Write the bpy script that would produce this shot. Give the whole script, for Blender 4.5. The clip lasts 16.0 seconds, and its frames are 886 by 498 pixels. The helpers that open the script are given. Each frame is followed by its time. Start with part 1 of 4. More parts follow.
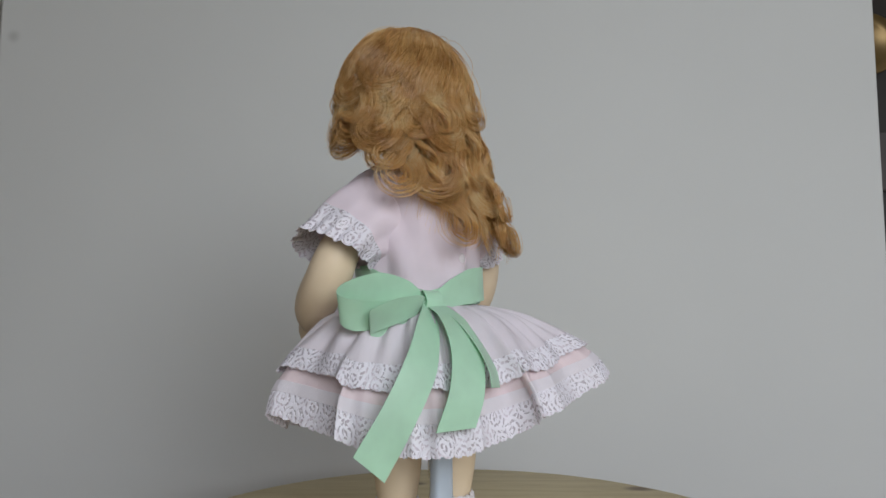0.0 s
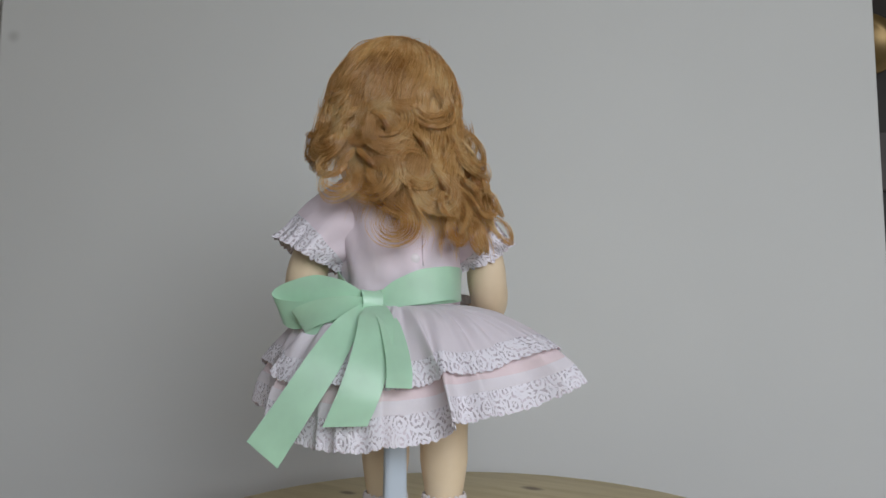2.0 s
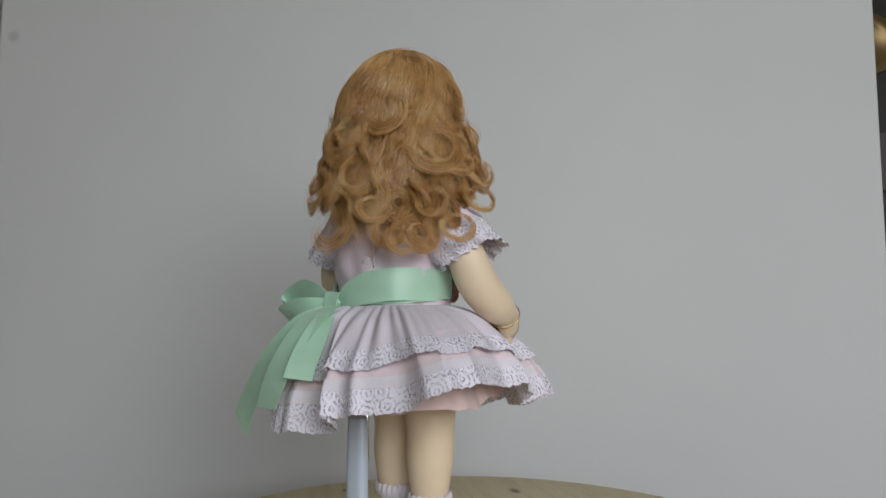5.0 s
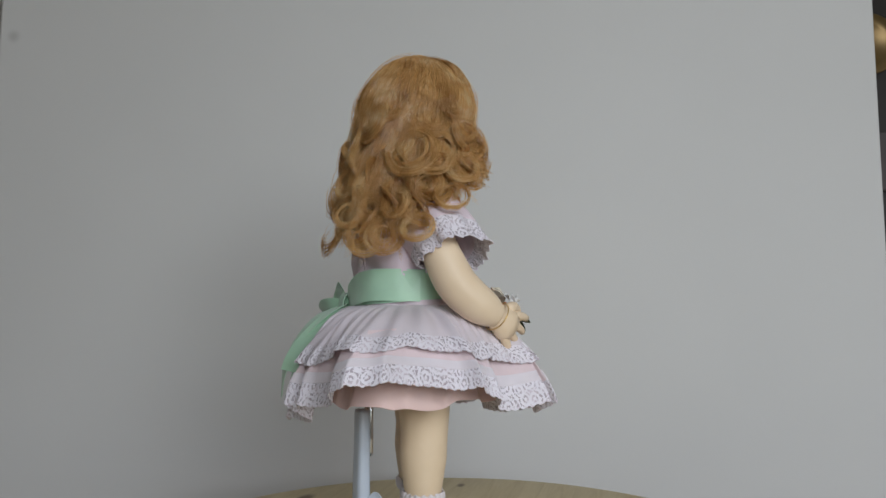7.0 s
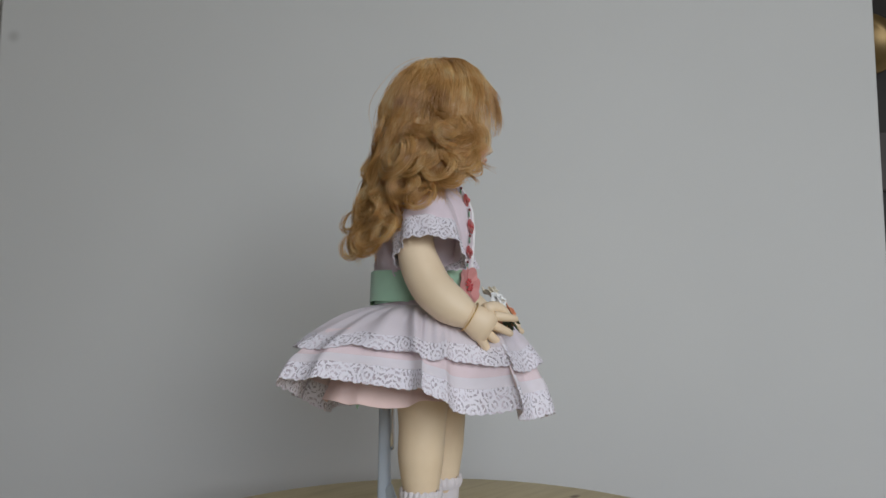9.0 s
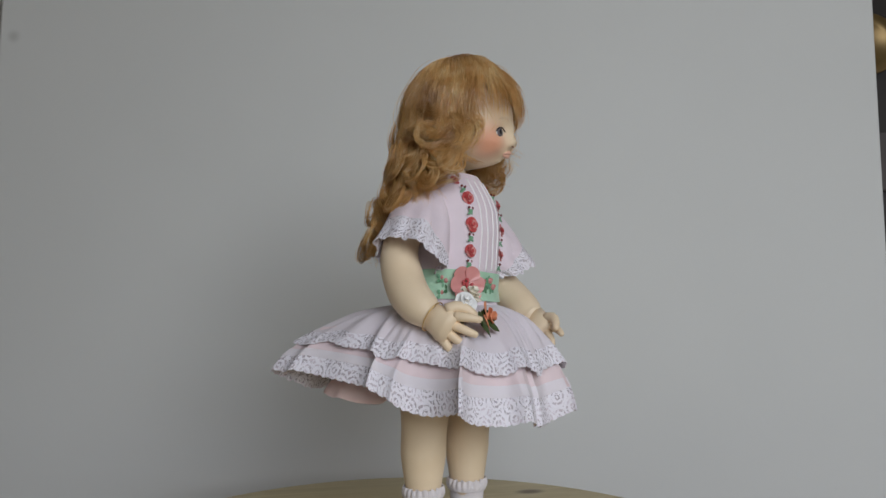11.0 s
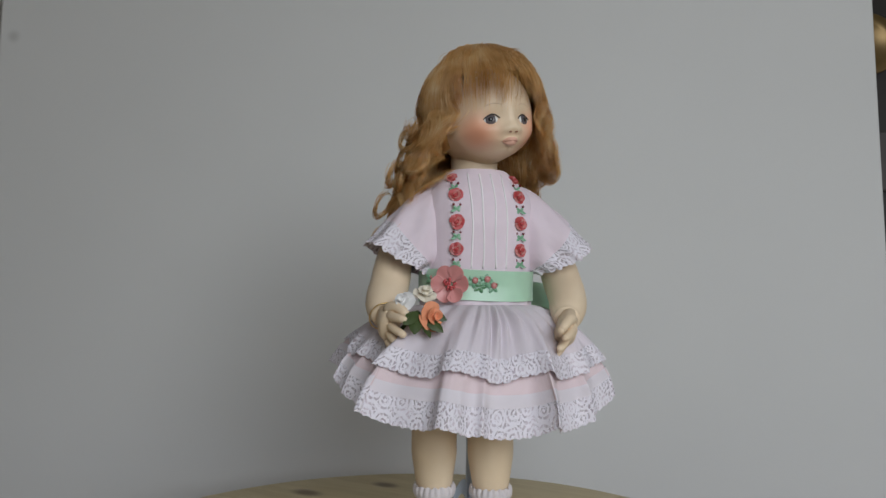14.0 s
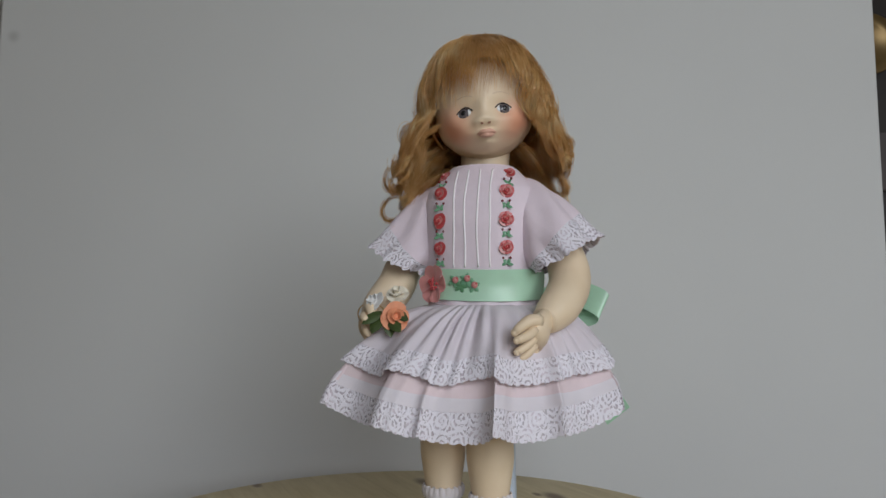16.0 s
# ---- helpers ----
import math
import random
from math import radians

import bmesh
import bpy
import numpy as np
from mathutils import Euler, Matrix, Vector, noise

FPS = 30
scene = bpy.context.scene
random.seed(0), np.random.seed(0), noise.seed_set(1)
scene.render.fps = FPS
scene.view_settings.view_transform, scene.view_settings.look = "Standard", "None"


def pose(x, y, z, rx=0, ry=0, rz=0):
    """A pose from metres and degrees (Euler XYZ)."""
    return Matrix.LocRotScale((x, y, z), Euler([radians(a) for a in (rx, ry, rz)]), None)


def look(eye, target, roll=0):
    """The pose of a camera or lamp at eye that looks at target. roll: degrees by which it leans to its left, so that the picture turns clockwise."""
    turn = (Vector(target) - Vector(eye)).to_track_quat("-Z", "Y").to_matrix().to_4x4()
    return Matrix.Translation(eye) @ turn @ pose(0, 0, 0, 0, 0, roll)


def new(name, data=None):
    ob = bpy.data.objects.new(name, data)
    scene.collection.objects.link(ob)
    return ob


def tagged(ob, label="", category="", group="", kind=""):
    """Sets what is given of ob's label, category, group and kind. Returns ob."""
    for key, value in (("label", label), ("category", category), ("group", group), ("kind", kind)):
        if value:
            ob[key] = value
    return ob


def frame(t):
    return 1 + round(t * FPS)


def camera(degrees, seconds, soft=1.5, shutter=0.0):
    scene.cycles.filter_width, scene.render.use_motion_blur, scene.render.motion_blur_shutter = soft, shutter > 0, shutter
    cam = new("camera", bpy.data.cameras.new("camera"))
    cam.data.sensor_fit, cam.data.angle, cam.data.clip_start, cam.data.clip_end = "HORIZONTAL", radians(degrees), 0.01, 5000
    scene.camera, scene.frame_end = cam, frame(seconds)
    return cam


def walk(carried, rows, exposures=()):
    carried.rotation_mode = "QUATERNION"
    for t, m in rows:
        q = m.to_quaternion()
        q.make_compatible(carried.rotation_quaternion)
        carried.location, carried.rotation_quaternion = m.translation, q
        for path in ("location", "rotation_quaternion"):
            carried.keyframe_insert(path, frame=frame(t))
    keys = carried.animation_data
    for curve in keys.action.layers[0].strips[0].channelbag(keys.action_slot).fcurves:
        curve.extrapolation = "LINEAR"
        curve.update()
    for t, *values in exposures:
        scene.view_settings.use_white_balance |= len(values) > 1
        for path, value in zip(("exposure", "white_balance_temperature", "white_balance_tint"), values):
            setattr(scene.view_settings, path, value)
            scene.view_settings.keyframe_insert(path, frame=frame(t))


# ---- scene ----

# camera, fixed on a tripod
cam = camera(66.62, 16.0, soft=1.5)
CAM = pose(0.0034, -0.55, 0.2063, 94.865, 0, 0)
walk(cam, [(0, CAM), (16, CAM)], exposures=[(0, 0.0), (7, 0.0), (9, -0.08), (12.5, -0.11), (16, -0.22)])

# light: one broad window beside and before the table, and daylight through it
world = bpy.data.worlds.new("daylight")
scene.world = world
world.use_nodes = True
sky = world.node_tree.nodes.new("ShaderNodeTexSky")
sky.sky_type, sky.sun_disc, sky.sun_elevation, sky.sun_rotation = "NISHITA", False, radians(40), radians(120)
world.node_tree.nodes["Background"].inputs["Strength"].default_value = 0.1
world.node_tree.links.new(sky.outputs[0], world.node_tree.nodes["Background"].inputs["Color"])


def window_light(name, m, wide, high, watts, colour):
    lamp = bpy.data.lights.new(name, "AREA")
    lamp.shape, lamp.size, lamp.size_y, lamp.energy, lamp.color = "RECTANGLE", wide, high, watts, colour
    ob = new(name, lamp)
    ob.matrix_world = m
    return ob


window_light("window_light", look((0.72, -1.68, 0.74), (0.62, -0.68, -0.16)), 1.38, 0.95, 26.8, (0.91, 0.955, 1.0))

# ---- turning: the round board, and all that stands on it ----
RATE = 15.109
HEADING = 225.0
BOARD_OFF = Vector((0.021, 0.018, 0.0))
DOLL_OFF = Vector((-0.0154, -0.0341, 0.0))


def turned(t, off, heading):
    return pose(0, 0, 0, 0, 0, -RATE * t) @ Matrix.Translation(off) @ pose(0, 0, 0, 0, 0, heading)


HEAD_C = Vector((0.003, -0.014, 0.3640))
HEAD_R = pose(0, 0, 0, -4, -6.5, 12.5).to_3x3()


# ---- materials ----
class Nodes:
    def __init__(self, name):
        self.mat = bpy.data.materials.new(name)
        self.mat.use_nodes = True
        self.t = self.mat.node_tree
        self.b = self.t.nodes["Principled BSDF"]
        self.out = self.t.nodes["Material Output"]

    def n(self, kind, **props):
        node = self.t.nodes.new(kind)
        for k, v in props.items():
            setattr(node, k, v)
        return node

    def put(self, socket, v):
        if isinstance(v, bpy.types.NodeSocket):
            self.t.links.new(v, socket)
        elif v is not None:
            socket.default_value = v

    def math(self, op, a, b=None, c=None, clamp=False):
        node = self.n("ShaderNodeMath", operation=op, use_clamp=clamp)
        for s, v in zip(node.inputs, (a, b, c)):
            self.put(s, v)
        return node.outputs[0]

    def noise(self, vec, scale, detail=4.0, rough=0.55, dist=0.0):
        node = self.n("ShaderNodeTexNoise")
        self.put(node.inputs["Vector"], vec)
        node.inputs["Scale"].default_value, node.inputs["Detail"].default_value = scale, detail
        node.inputs["Roughness"].default_value, node.inputs["Distortion"].default_value = rough, dist
        return node.outputs["Fac"]

    def ramp(self, fac, stops):
        node = self.n("ShaderNodeValToRGB")
        e = node.color_ramp.elements
        while len(e) < len(stops):
            e.new(0.5)
        for el, (p, c) in zip(e, stops):
            el.position, el.color = p, (*c, 1)
        self.put(node.inputs[0], fac)
        return node.outputs[0]

    def mix(self, fac, a, b):
        node = self.n("ShaderNodeMix", data_type="RGBA")
        self.put(node.inputs[0], fac)
        self.put(node.inputs[6], (*a, 1) if isinstance(a, tuple) else a)
        self.put(node.inputs[7], (*b, 1) if isinstance(b, tuple) else b)
        return node.outputs[2]

    def bump(self, height, strength=0.3, dist=0.001):
        node = self.n("ShaderNodeBump")
        node.inputs["Strength"].default_value, node.inputs["Distance"].default_value = strength, dist
        self.put(node.inputs["Height"], height)
        self.put(self.b.inputs["Normal"], node.outputs[0])
        return node.outputs[0]

    def coords(self, which="Object"):
        return self.n("ShaderNodeTexCoord").outputs[which]

    def set(self, **kw):
        for k, v in kw.items():
            self.put(self.b.inputs[k.replace("_", " ")], (*v, 1) if isinstance(v, tuple) else v)
        return self


def plain(name, colour, rough=0.6, scale=60.0, vary=0.12, bump=0.15, dist=0.0005, **kw):
    m = Nodes(name)
    co = m.coords()
    big, fine = m.noise(co, scale * 0.15), m.noise(co, scale)
    both = m.math("MULTIPLY_ADD", fine, 0.4, m.math("MULTIPLY", big, 0.6))
    lo, hi = tuple(c * (1 - vary) for c in colour), tuple(min(1, c * (1 + vary)) for c in colour)
    m.set(Base_Color=m.ramp(both, ((0.3, lo), (0.7, hi))), Roughness=rough, **kw)
    m.bump(fine, bump, dist)
    return m.mat


def wall_paint():
    m = Nodes("white_wall_paint")
    co = m.coords()
    big, fine = m.noise(co, 1.6, 3), m.noise(co, 260, 3)
    col = m.ramp(big, ((0.3, (0.645, 0.645, 0.635)), (0.7, (0.685, 0.685, 0.675))))
    sep = m.n("ShaderNodeVectorMath", operation="DISTANCE")
    m.put(sep.inputs[0], co)
    sep.inputs[1].default_value = (-0.66, 0.46, 0.622)
    spot = m.n("ShaderNodeMapRange", interpolation_type="SMOOTHSTEP")
    m.put(spot.inputs["Value"], sep.outputs["Value"])
    for k, v in (("From Min", 0.001), ("From Max", 0.014), ("To Min", 0.4), ("To Max", 0.0)):
        spot.inputs[k].default_value = v
    m.set(Base_Color=m.mix(spot.outputs[0], col, (0.3, 0.3, 0.29)), Roughness=0.75)
    m.bump(fine, 0.12, 0.0006)
    return m.mat


def pine():
    m = Nodes("varnished_pine")
    co = m.coords()
    mp = m.n("ShaderNodeMapping")
    m.put(mp.inputs["Vector"], co)
    mp.inputs["Rotation"].default_value = (0, 0, radians(24))
    mp.inputs["Scale"].default_value = (2.2, 26, 10)
    grain = m.noise(mp.outputs[0], 3.0, 6, 0.6, 0.6)
    fine = m.noise(mp.outputs[0], 22.0, 3)
    col = m.ramp(grain, ((0.28, (0.49, 0.385, 0.19)), (0.5, (0.60, 0.49, 0.275)), (0.72, (0.66, 0.55, 0.33))))
    col = m.mix(m.math("MULTIPLY", fine, 0.25), col, (0.44, 0.33, 0.16))
    # knots, each a dark oval in the boards
    for x, y, r in ((0.205, 0.218, 0.013), (-0.269, -0.063, 0.006), (-0.172, -0.212, 0.012), (0.165, -0.2, 0.013), (0.22, -0.128, 0.015), (0.10, -0.225, 0.014), (0.116, -0.213, 0.006), (0.30, 0.05, 0.008), (-0.05, 0.24, 0.01), (-0.22, 0.12, 0.008)):
        d = m.n("ShaderNodeVectorMath", operation="SUBTRACT")
        m.put(d.inputs[0], co)
        d.inputs[1].default_value = (x, y, 0.0)
        sc = m.n("ShaderNodeMapping")
        m.put(sc.inputs["Vector"], d.outputs[0])
        sc.inputs["Rotation"].default_value = (0, 0, radians(24))
        sc.inputs["Scale"].default_value = (0.55, 1.0, 0.0)
        ln = m.n("ShaderNodeVectorMath", operation="LENGTH")
        m.put(ln.inputs[0], sc.outputs[0])
        mr = m.n("ShaderNodeMapRange", interpolation_type="SMOOTHSTEP")
        m.put(mr.inputs["Value"], ln.outputs["Value"])
        for k, v in (("From Min", r * 0.25), ("From Max", r), ("To Min", 0.85), ("To Max", 0.0)):
            mr.inputs[k].default_value = v
        col = m.mix(mr.outputs[0], col, (0.10, 0.045, 0.016))
    m.set(Base_Color=col, Roughness=m.math("MULTIPLY_ADD", fine, 0.2, 0.38))
    m.bump(grain, 0.15, 0.0006)
    return m.mat


def cloth(name, colour, sheer=0.0, back=0.3, weave=2600.0, rough=0.8):
    """Fine woven cotton; sheer: how much of it is gaps between the threads."""
    m = Nodes(name)
    co = m.coords()
    uv = m.coords("UV")
    fold = m.noise(co, 28, 4)
    w = m.n("ShaderNodeTexWave", wave_type="BANDS", bands_direction="X")
    m.put(w.inputs["Vector"], uv)
    w.inputs["Scale"].default_value = weave / 6.28
    w2 = m.n("ShaderNodeTexWave", wave_type="BANDS", bands_direction="Y")
    m.put(w2.inputs["Vector"], uv)
    w2.inputs["Scale"].default_value = weave / 6.28
    wv = m.math("MULTIPLY", w.outputs["Fac"], w2.outputs["Fac"])
    lo = tuple(c * 0.93 for c in colour)
    m.set(Base_Color=m.ramp(fold, ((0.35, lo), (0.65, colour))), Roughness=rough)
    m.b.inputs["Sheen Weight"].default_value = 0.15
    mp = m.n("ShaderNodeMapping")
    m.put(mp.inputs["Vector"], uv)
    mp.inputs["Scale"].default_value = (1.0, 0.14, 1.0)
    crease = m.noise(mp.outputs[0], 170, 3, 0.5, 0.4)
    m.bump(m.math("MULTIPLY_ADD", wv, 0.15, m.math("MULTIPLY_ADD", crease, 0.55, fold)), 0.40, 0.0020)
    tr = m.n("ShaderNodeBsdfTranslucent")
    tr.inputs["Color"].default_value = (*colour, 1)
    mixer = m.n("ShaderNodeMixShader")
    mixer.inputs[0].default_value = back
    m.t.links.new(m.b.outputs[0], mixer.inputs[1])
    m.t.links.new(tr.outputs[0], mixer.inputs[2])
    last = mixer
    if sheer:
        clear = m.n("ShaderNodeBsdfTransparent")
        last = m.n("ShaderNodeMixShader")
        last.inputs[0].default_value = sheer
        m.t.links.new(mixer.outputs[0], last.inputs[1])
        m.t.links.new(clear.outputs[0], last.inputs[2])
    m.t.links.new(last.outputs[0], m.out.inputs["Surface"])
    return m.mat


def lace(name, cell=0.0142):
    """White lace: rosettes of concentric cord on a fine net, with true holes."""
    m = Nodes(name)
    uv = m.coords("UV")
    warp = m.n("ShaderNodeTexNoise")
    m.put(warp.inputs["Vector"], uv)
    warp.inputs["Scale"].default_value, warp.inputs["Detail"].default_value = 220, 2
    vm = m.n("ShaderNodeVectorMath", operation="MULTIPLY_ADD")
    m.put(vm.inputs[0], warp.outputs["Color"])
    vm.inputs[1].default_value = (0.0022, 0.0022, 0)
    m.put(vm.inputs[2], uv)
    vo = m.n("ShaderNodeTexVoronoi", voronoi_dimensions="2D", feature="F1")
    m.put(vo.inputs["Vector"], vm.outputs[0])
    vo.inputs["Scale"].default_value, vo.inputs["Randomness"].default_value = 1 / cell, 0.55
    ring = m.math("SINE", m.math("MULTIPLY_ADD", vo.outputs["Distance"], 24.0, 1.2))
    ed = m.n("ShaderNodeTexVoronoi", voronoi_dimensions="2D", feature="DISTANCE_TO_EDGE")
    m.put(ed.inputs["Vector"], uv)
    ed.inputs["Scale"].default_value = 1 / 0.0042
    cord = m.math("LESS_THAN", ed.outputs["Distance"], 0.10)
    sepv = m.n("ShaderNodeSeparateXYZ")
    m.put(sepv.inputs[0], uv)
    hem = m.math("LESS_THAN", sepv.outputs[1], 0.0016)
    solid = m.math("MULTIPLY_ADD", ring, 1.3, 1.0, clamp=True)
    a = m.math("MAXIMUM", m.math("MAXIMUM", solid, cord), hem)
    patch = m.n("ShaderNodeMapRange", interpolation_type="SMOOTHSTEP")
    m.put(patch.inputs["Value"], m.noise(uv, 62, 2))
    for k, v in (("From Min", 0.42), ("From Max", 0.62), ("To Min", 0.52), ("To Max", 0.90)):
        patch.inputs[k].default_value = v
    a = m.math("MAXIMUM", m.math("MULTIPLY", a, 0.97), patch.outputs[0])
    m.set(Base_Color=m.mix(m.math("MAXIMUM", solid, cord), (0.72, 0.63, 0.70), (0.84, 0.80, 0.865)), Roughness=0.7, Alpha=a)
    m.bump(solid, 0.5, 0.0008)
    return m.mat


def satin(name, colour):
    m = Nodes(name)
    uv = m.coords("UV")
    mp = m.n("ShaderNodeMapping")
    m.put(mp.inputs["Vector"], uv)
    mp.inputs["Scale"].default_value = (90, 2600, 1)
    th = m.noise(mp.outputs[0], 1.0, 3)
    soft = m.noise(m.coords(), 34, 3)
    lo = tuple(c * 0.86 for c in colour)
    m.set(Base_Color=m.ramp(soft, ((0.35, lo), (0.65, colour))), Roughness=m.math("MULTIPLY_ADD", th, 0.12, 0.32))
    m.b.inputs["Anisotropic"].default_value = 0.6
    m.b.inputs["Specular IOR Level"].default_value = 0.9
    m.b.inputs["Sheen Weight"].default_value = 0.35
    m.bump(m.math("MULTIPLY_ADD", th, 0.06, soft), 0.30, 0.0012)
    tr = m.n("ShaderNodeBsdfTranslucent")
    tr.inputs["Color"].default_value = (*colour, 1)
    mixer = m.n("ShaderNodeMixShader")
    mixer.inputs[0].default_value = 0.22
    m.t.links.new(m.b.outputs[0], mixer.inputs[1])
    m.t.links.new(tr.outputs[0], mixer.inputs[2])
    m.t.links.new(mixer.outputs[0], m.out.inputs["Surface"])
    return m.mat


def hair_material():
    m = Nodes("golden_mohair")
    geo = m.n("ShaderNodeNewGeometry")
    r = geo.outputs["Random Per Island"]
    streak = m.noise(m.coords(), 44, 3)
    fac = m.math("MULTIPLY_ADD", streak, 0.84, m.math("MULTIPLY", r, 0.16))
    col = m.ramp(fac, ((0.27, (0.52, 0.25, 0.070)), (0.5, (0.86, 0.54, 0.205)), (0.70, (1.0, 0.81, 0.45))))
    m.set(Base_Color=col, Roughness=0.26)
    m.b.inputs["Specular IOR Level"].default_value = 0.9
    m.b.inputs["Coat Weight"].default_value = 0.35
    m.b.inputs["Coat Roughness"].default_value = 0.25
    tr = m.n("ShaderNodeBsdfTranslucent")
    m.t.links.new(col, tr.inputs["Color"])
    mixer = m.n("ShaderNodeMixShader")
    mixer.inputs[0].default_value = 0.40
    m.t.links.new(m.b.outputs[0], mixer.inputs[1])
    m.t.links.new(tr.outputs[0], mixer.inputs[2])
    m.t.links.new(mixer.outputs[0], m.out.inputs["Surface"])
    return m.mat


def bisque():
    """Painted bisque; the cheeks and mouth corners carry a rosy blush."""
    m = Nodes("painted_bisque")
    co = m.coords()
    fine, big = m.noise(co, 420, 2), m.noise(co, 26, 3)
    col = m.ramp(big, ((0.3, (0.78, 0.605, 0.415)), (0.7, (0.84, 0.675, 0.485))))
    cheeks = [(HEAD_R @ Vector(p) + HEAD_C, r, k) for p, r, k in (((-0.0265, -0.031, -0.0225), 0.027, 0.9), ((0.0265, -0.031, -0.0225), 0.027, 0.9), ((0, -0.045, -0.036), 0.008, 0.25))]
    for (x, y, z), r, k in cheeks + [((-0.076, -0.008, 0.228), 0.012, 0.3), ((0.074, -0.012, 0.228), 0.012, 0.3)]:
        d = m.n("ShaderNodeVectorMath", operation="DISTANCE")
        m.put(d.inputs[0], co)
        d.inputs[1].default_value = (x, y, z)
        mr = m.n("ShaderNodeMapRange", interpolation_type="SMOOTHSTEP")
        m.put(mr.inputs["Value"], d.outputs["Value"])
        for kk, v in (("From Min", r * 0.1), ("From Max", r), ("To Min", k), ("To Max", 0.0)):
            mr.inputs[kk].default_value = v
        col = m.mix(mr.outputs[0], col, (0.76, 0.34, 0.21))
    m.set(Base_Color=col, Roughness=0.5)
    m.b.inputs["Subsurface Weight"].default_value = 0.0
    m.bump(fine, 0.06, 0.0004)
    return m.mat


M_WALL = wall_paint()
M_ROOM = plain("room_paint", (0.60, 0.595, 0.57), 0.8, 8)
M_DARK = plain("dark_stained_wood", (0.022, 0.016, 0.014), 0.5, 20, 0.3)
M_FLOOR = plain("floor_boards", (0.30, 0.22, 0.15), 0.55, 10, 0.2)
M_PINE = pine()
M_SKIN = bisque()
M_EYE = plain("eye_white_and_glint", (0.75, 0.74, 0.72), 0.25, 200, 0.03, 0.0)
M_IRIS = plain("grey_iris", (0.115, 0.10, 0.105), 0.12, 900, 0.4, 0.0)
M_PUPIL = plain("black_pupil", (0.012, 0.011, 0.012), 0.08, 200, 0.1, 0.0)
M_LIP = plain("painted_lip", (0.70, 0.40, 0.30), 0.45, 300, 0.08, 0.05)
M_BROW = plain("painted_brow", (0.66, 0.49, 0.34), 0.5, 300, 0.1, 0.0)
M_NOSTRIL = plain("painted_nostril_shade", (0.30, 0.14, 0.085), 0.6, 300, 0.1, 0.0)
M_HAIR = hair_material()
M_CAP = plain("wig_cap", (0.62, 0.36, 0.14), 0.6, 160, 0.35, 0.4)
M_VOILE = cloth("pale_pink_voile", (0.89, 0.765, 0.835), 0.0, 0.10)
M_SHEER = cloth("sheer_white_voile", (0.94, 0.865, 0.925), 0.20, 0.12)
M_PINKVOILE = cloth("sheer_pink_voile", (0.95, 0.79, 0.815), 0.06, 0.12)
M_WHITE = cloth("white_cotton", (0.94, 0.88, 0.93), 0.0, 0.2)
M_PINK = cloth("pink_lining", (0.94, 0.71, 0.66), 0.0, 0.15)
M_LACE = lace("white_lace")
M_TUCK = plain("white_thread", (0.88, 0.85, 0.86), 0.6, 500, 0.05)
M_GREEN = satin("mint_satin", (0.57, 0.86, 0.64))
M_CORAL = satin("coral_organza", (0.88, 0.38, 0.36))
M_ROSERED = satin("red_silk_ribbon", (0.66, 0.07, 0.075))
M_ROSEPINK = satin("pink_silk_ribbon", (0.78, 0.30, 0.28))
M_LEAF = satin("green_silk_thread", (0.10, 0.30, 0.13))
M_LEAFMINT = satin("mint_silk_ribbon", (0.20, 0.47, 0.27))
M_DARKBUD = plain("dark_red_thread", (0.17, 0.02, 0.02), 0.5, 300)
M_WHITEROSE = plain("white_paper_petal", (0.80, 0.79, 0.78), 0.6, 120, 0.06)
M_IVORYROSE = plain("ivory_paper_petal", (0.78, 0.72, 0.60), 0.6, 120, 0.06)
M_PEACH = plain("peach_paper_petal", (0.80, 0.32, 0.17), 0.6, 120, 0.15)
M_POSYLEAF = plain("dark_green_leaf", (0.055, 0.085, 0.022), 0.5, 150, 0.35)
M_STAND = plain("pale_grey_enamel", (0.52, 0.58, 0.66), 0.3, 40, 0.04, 0.03)
M_CHROME = plain("chrome_wire", (0.75, 0.75, 0.76), 0.12, 40, 0.03, 0.0, Metallic=1.0)
M_GOLD = plain("gold_wire", (0.70, 0.48, 0.20), 0.35, 100, 0.1, 0.0, Metallic=0.8)
M_BRASS = plain("aged_brass", (0.20, 0.13, 0.05), 0.35, 30, 0.3, 0.1, Metallic=0.6)
M_GREYCLOTH = plain("grey_brown_board", (0.10, 0.085, 0.085), 0.7, 30, 0.2)
M_BUTTON = plain("pearl_button", (0.80, 0.74, 0.77), 0.45, 100, 0.04, 0.0)
M_SOCK = cloth("white_knit", (0.84, 0.78, 0.79), 0.0, 0.15, 1500.0)


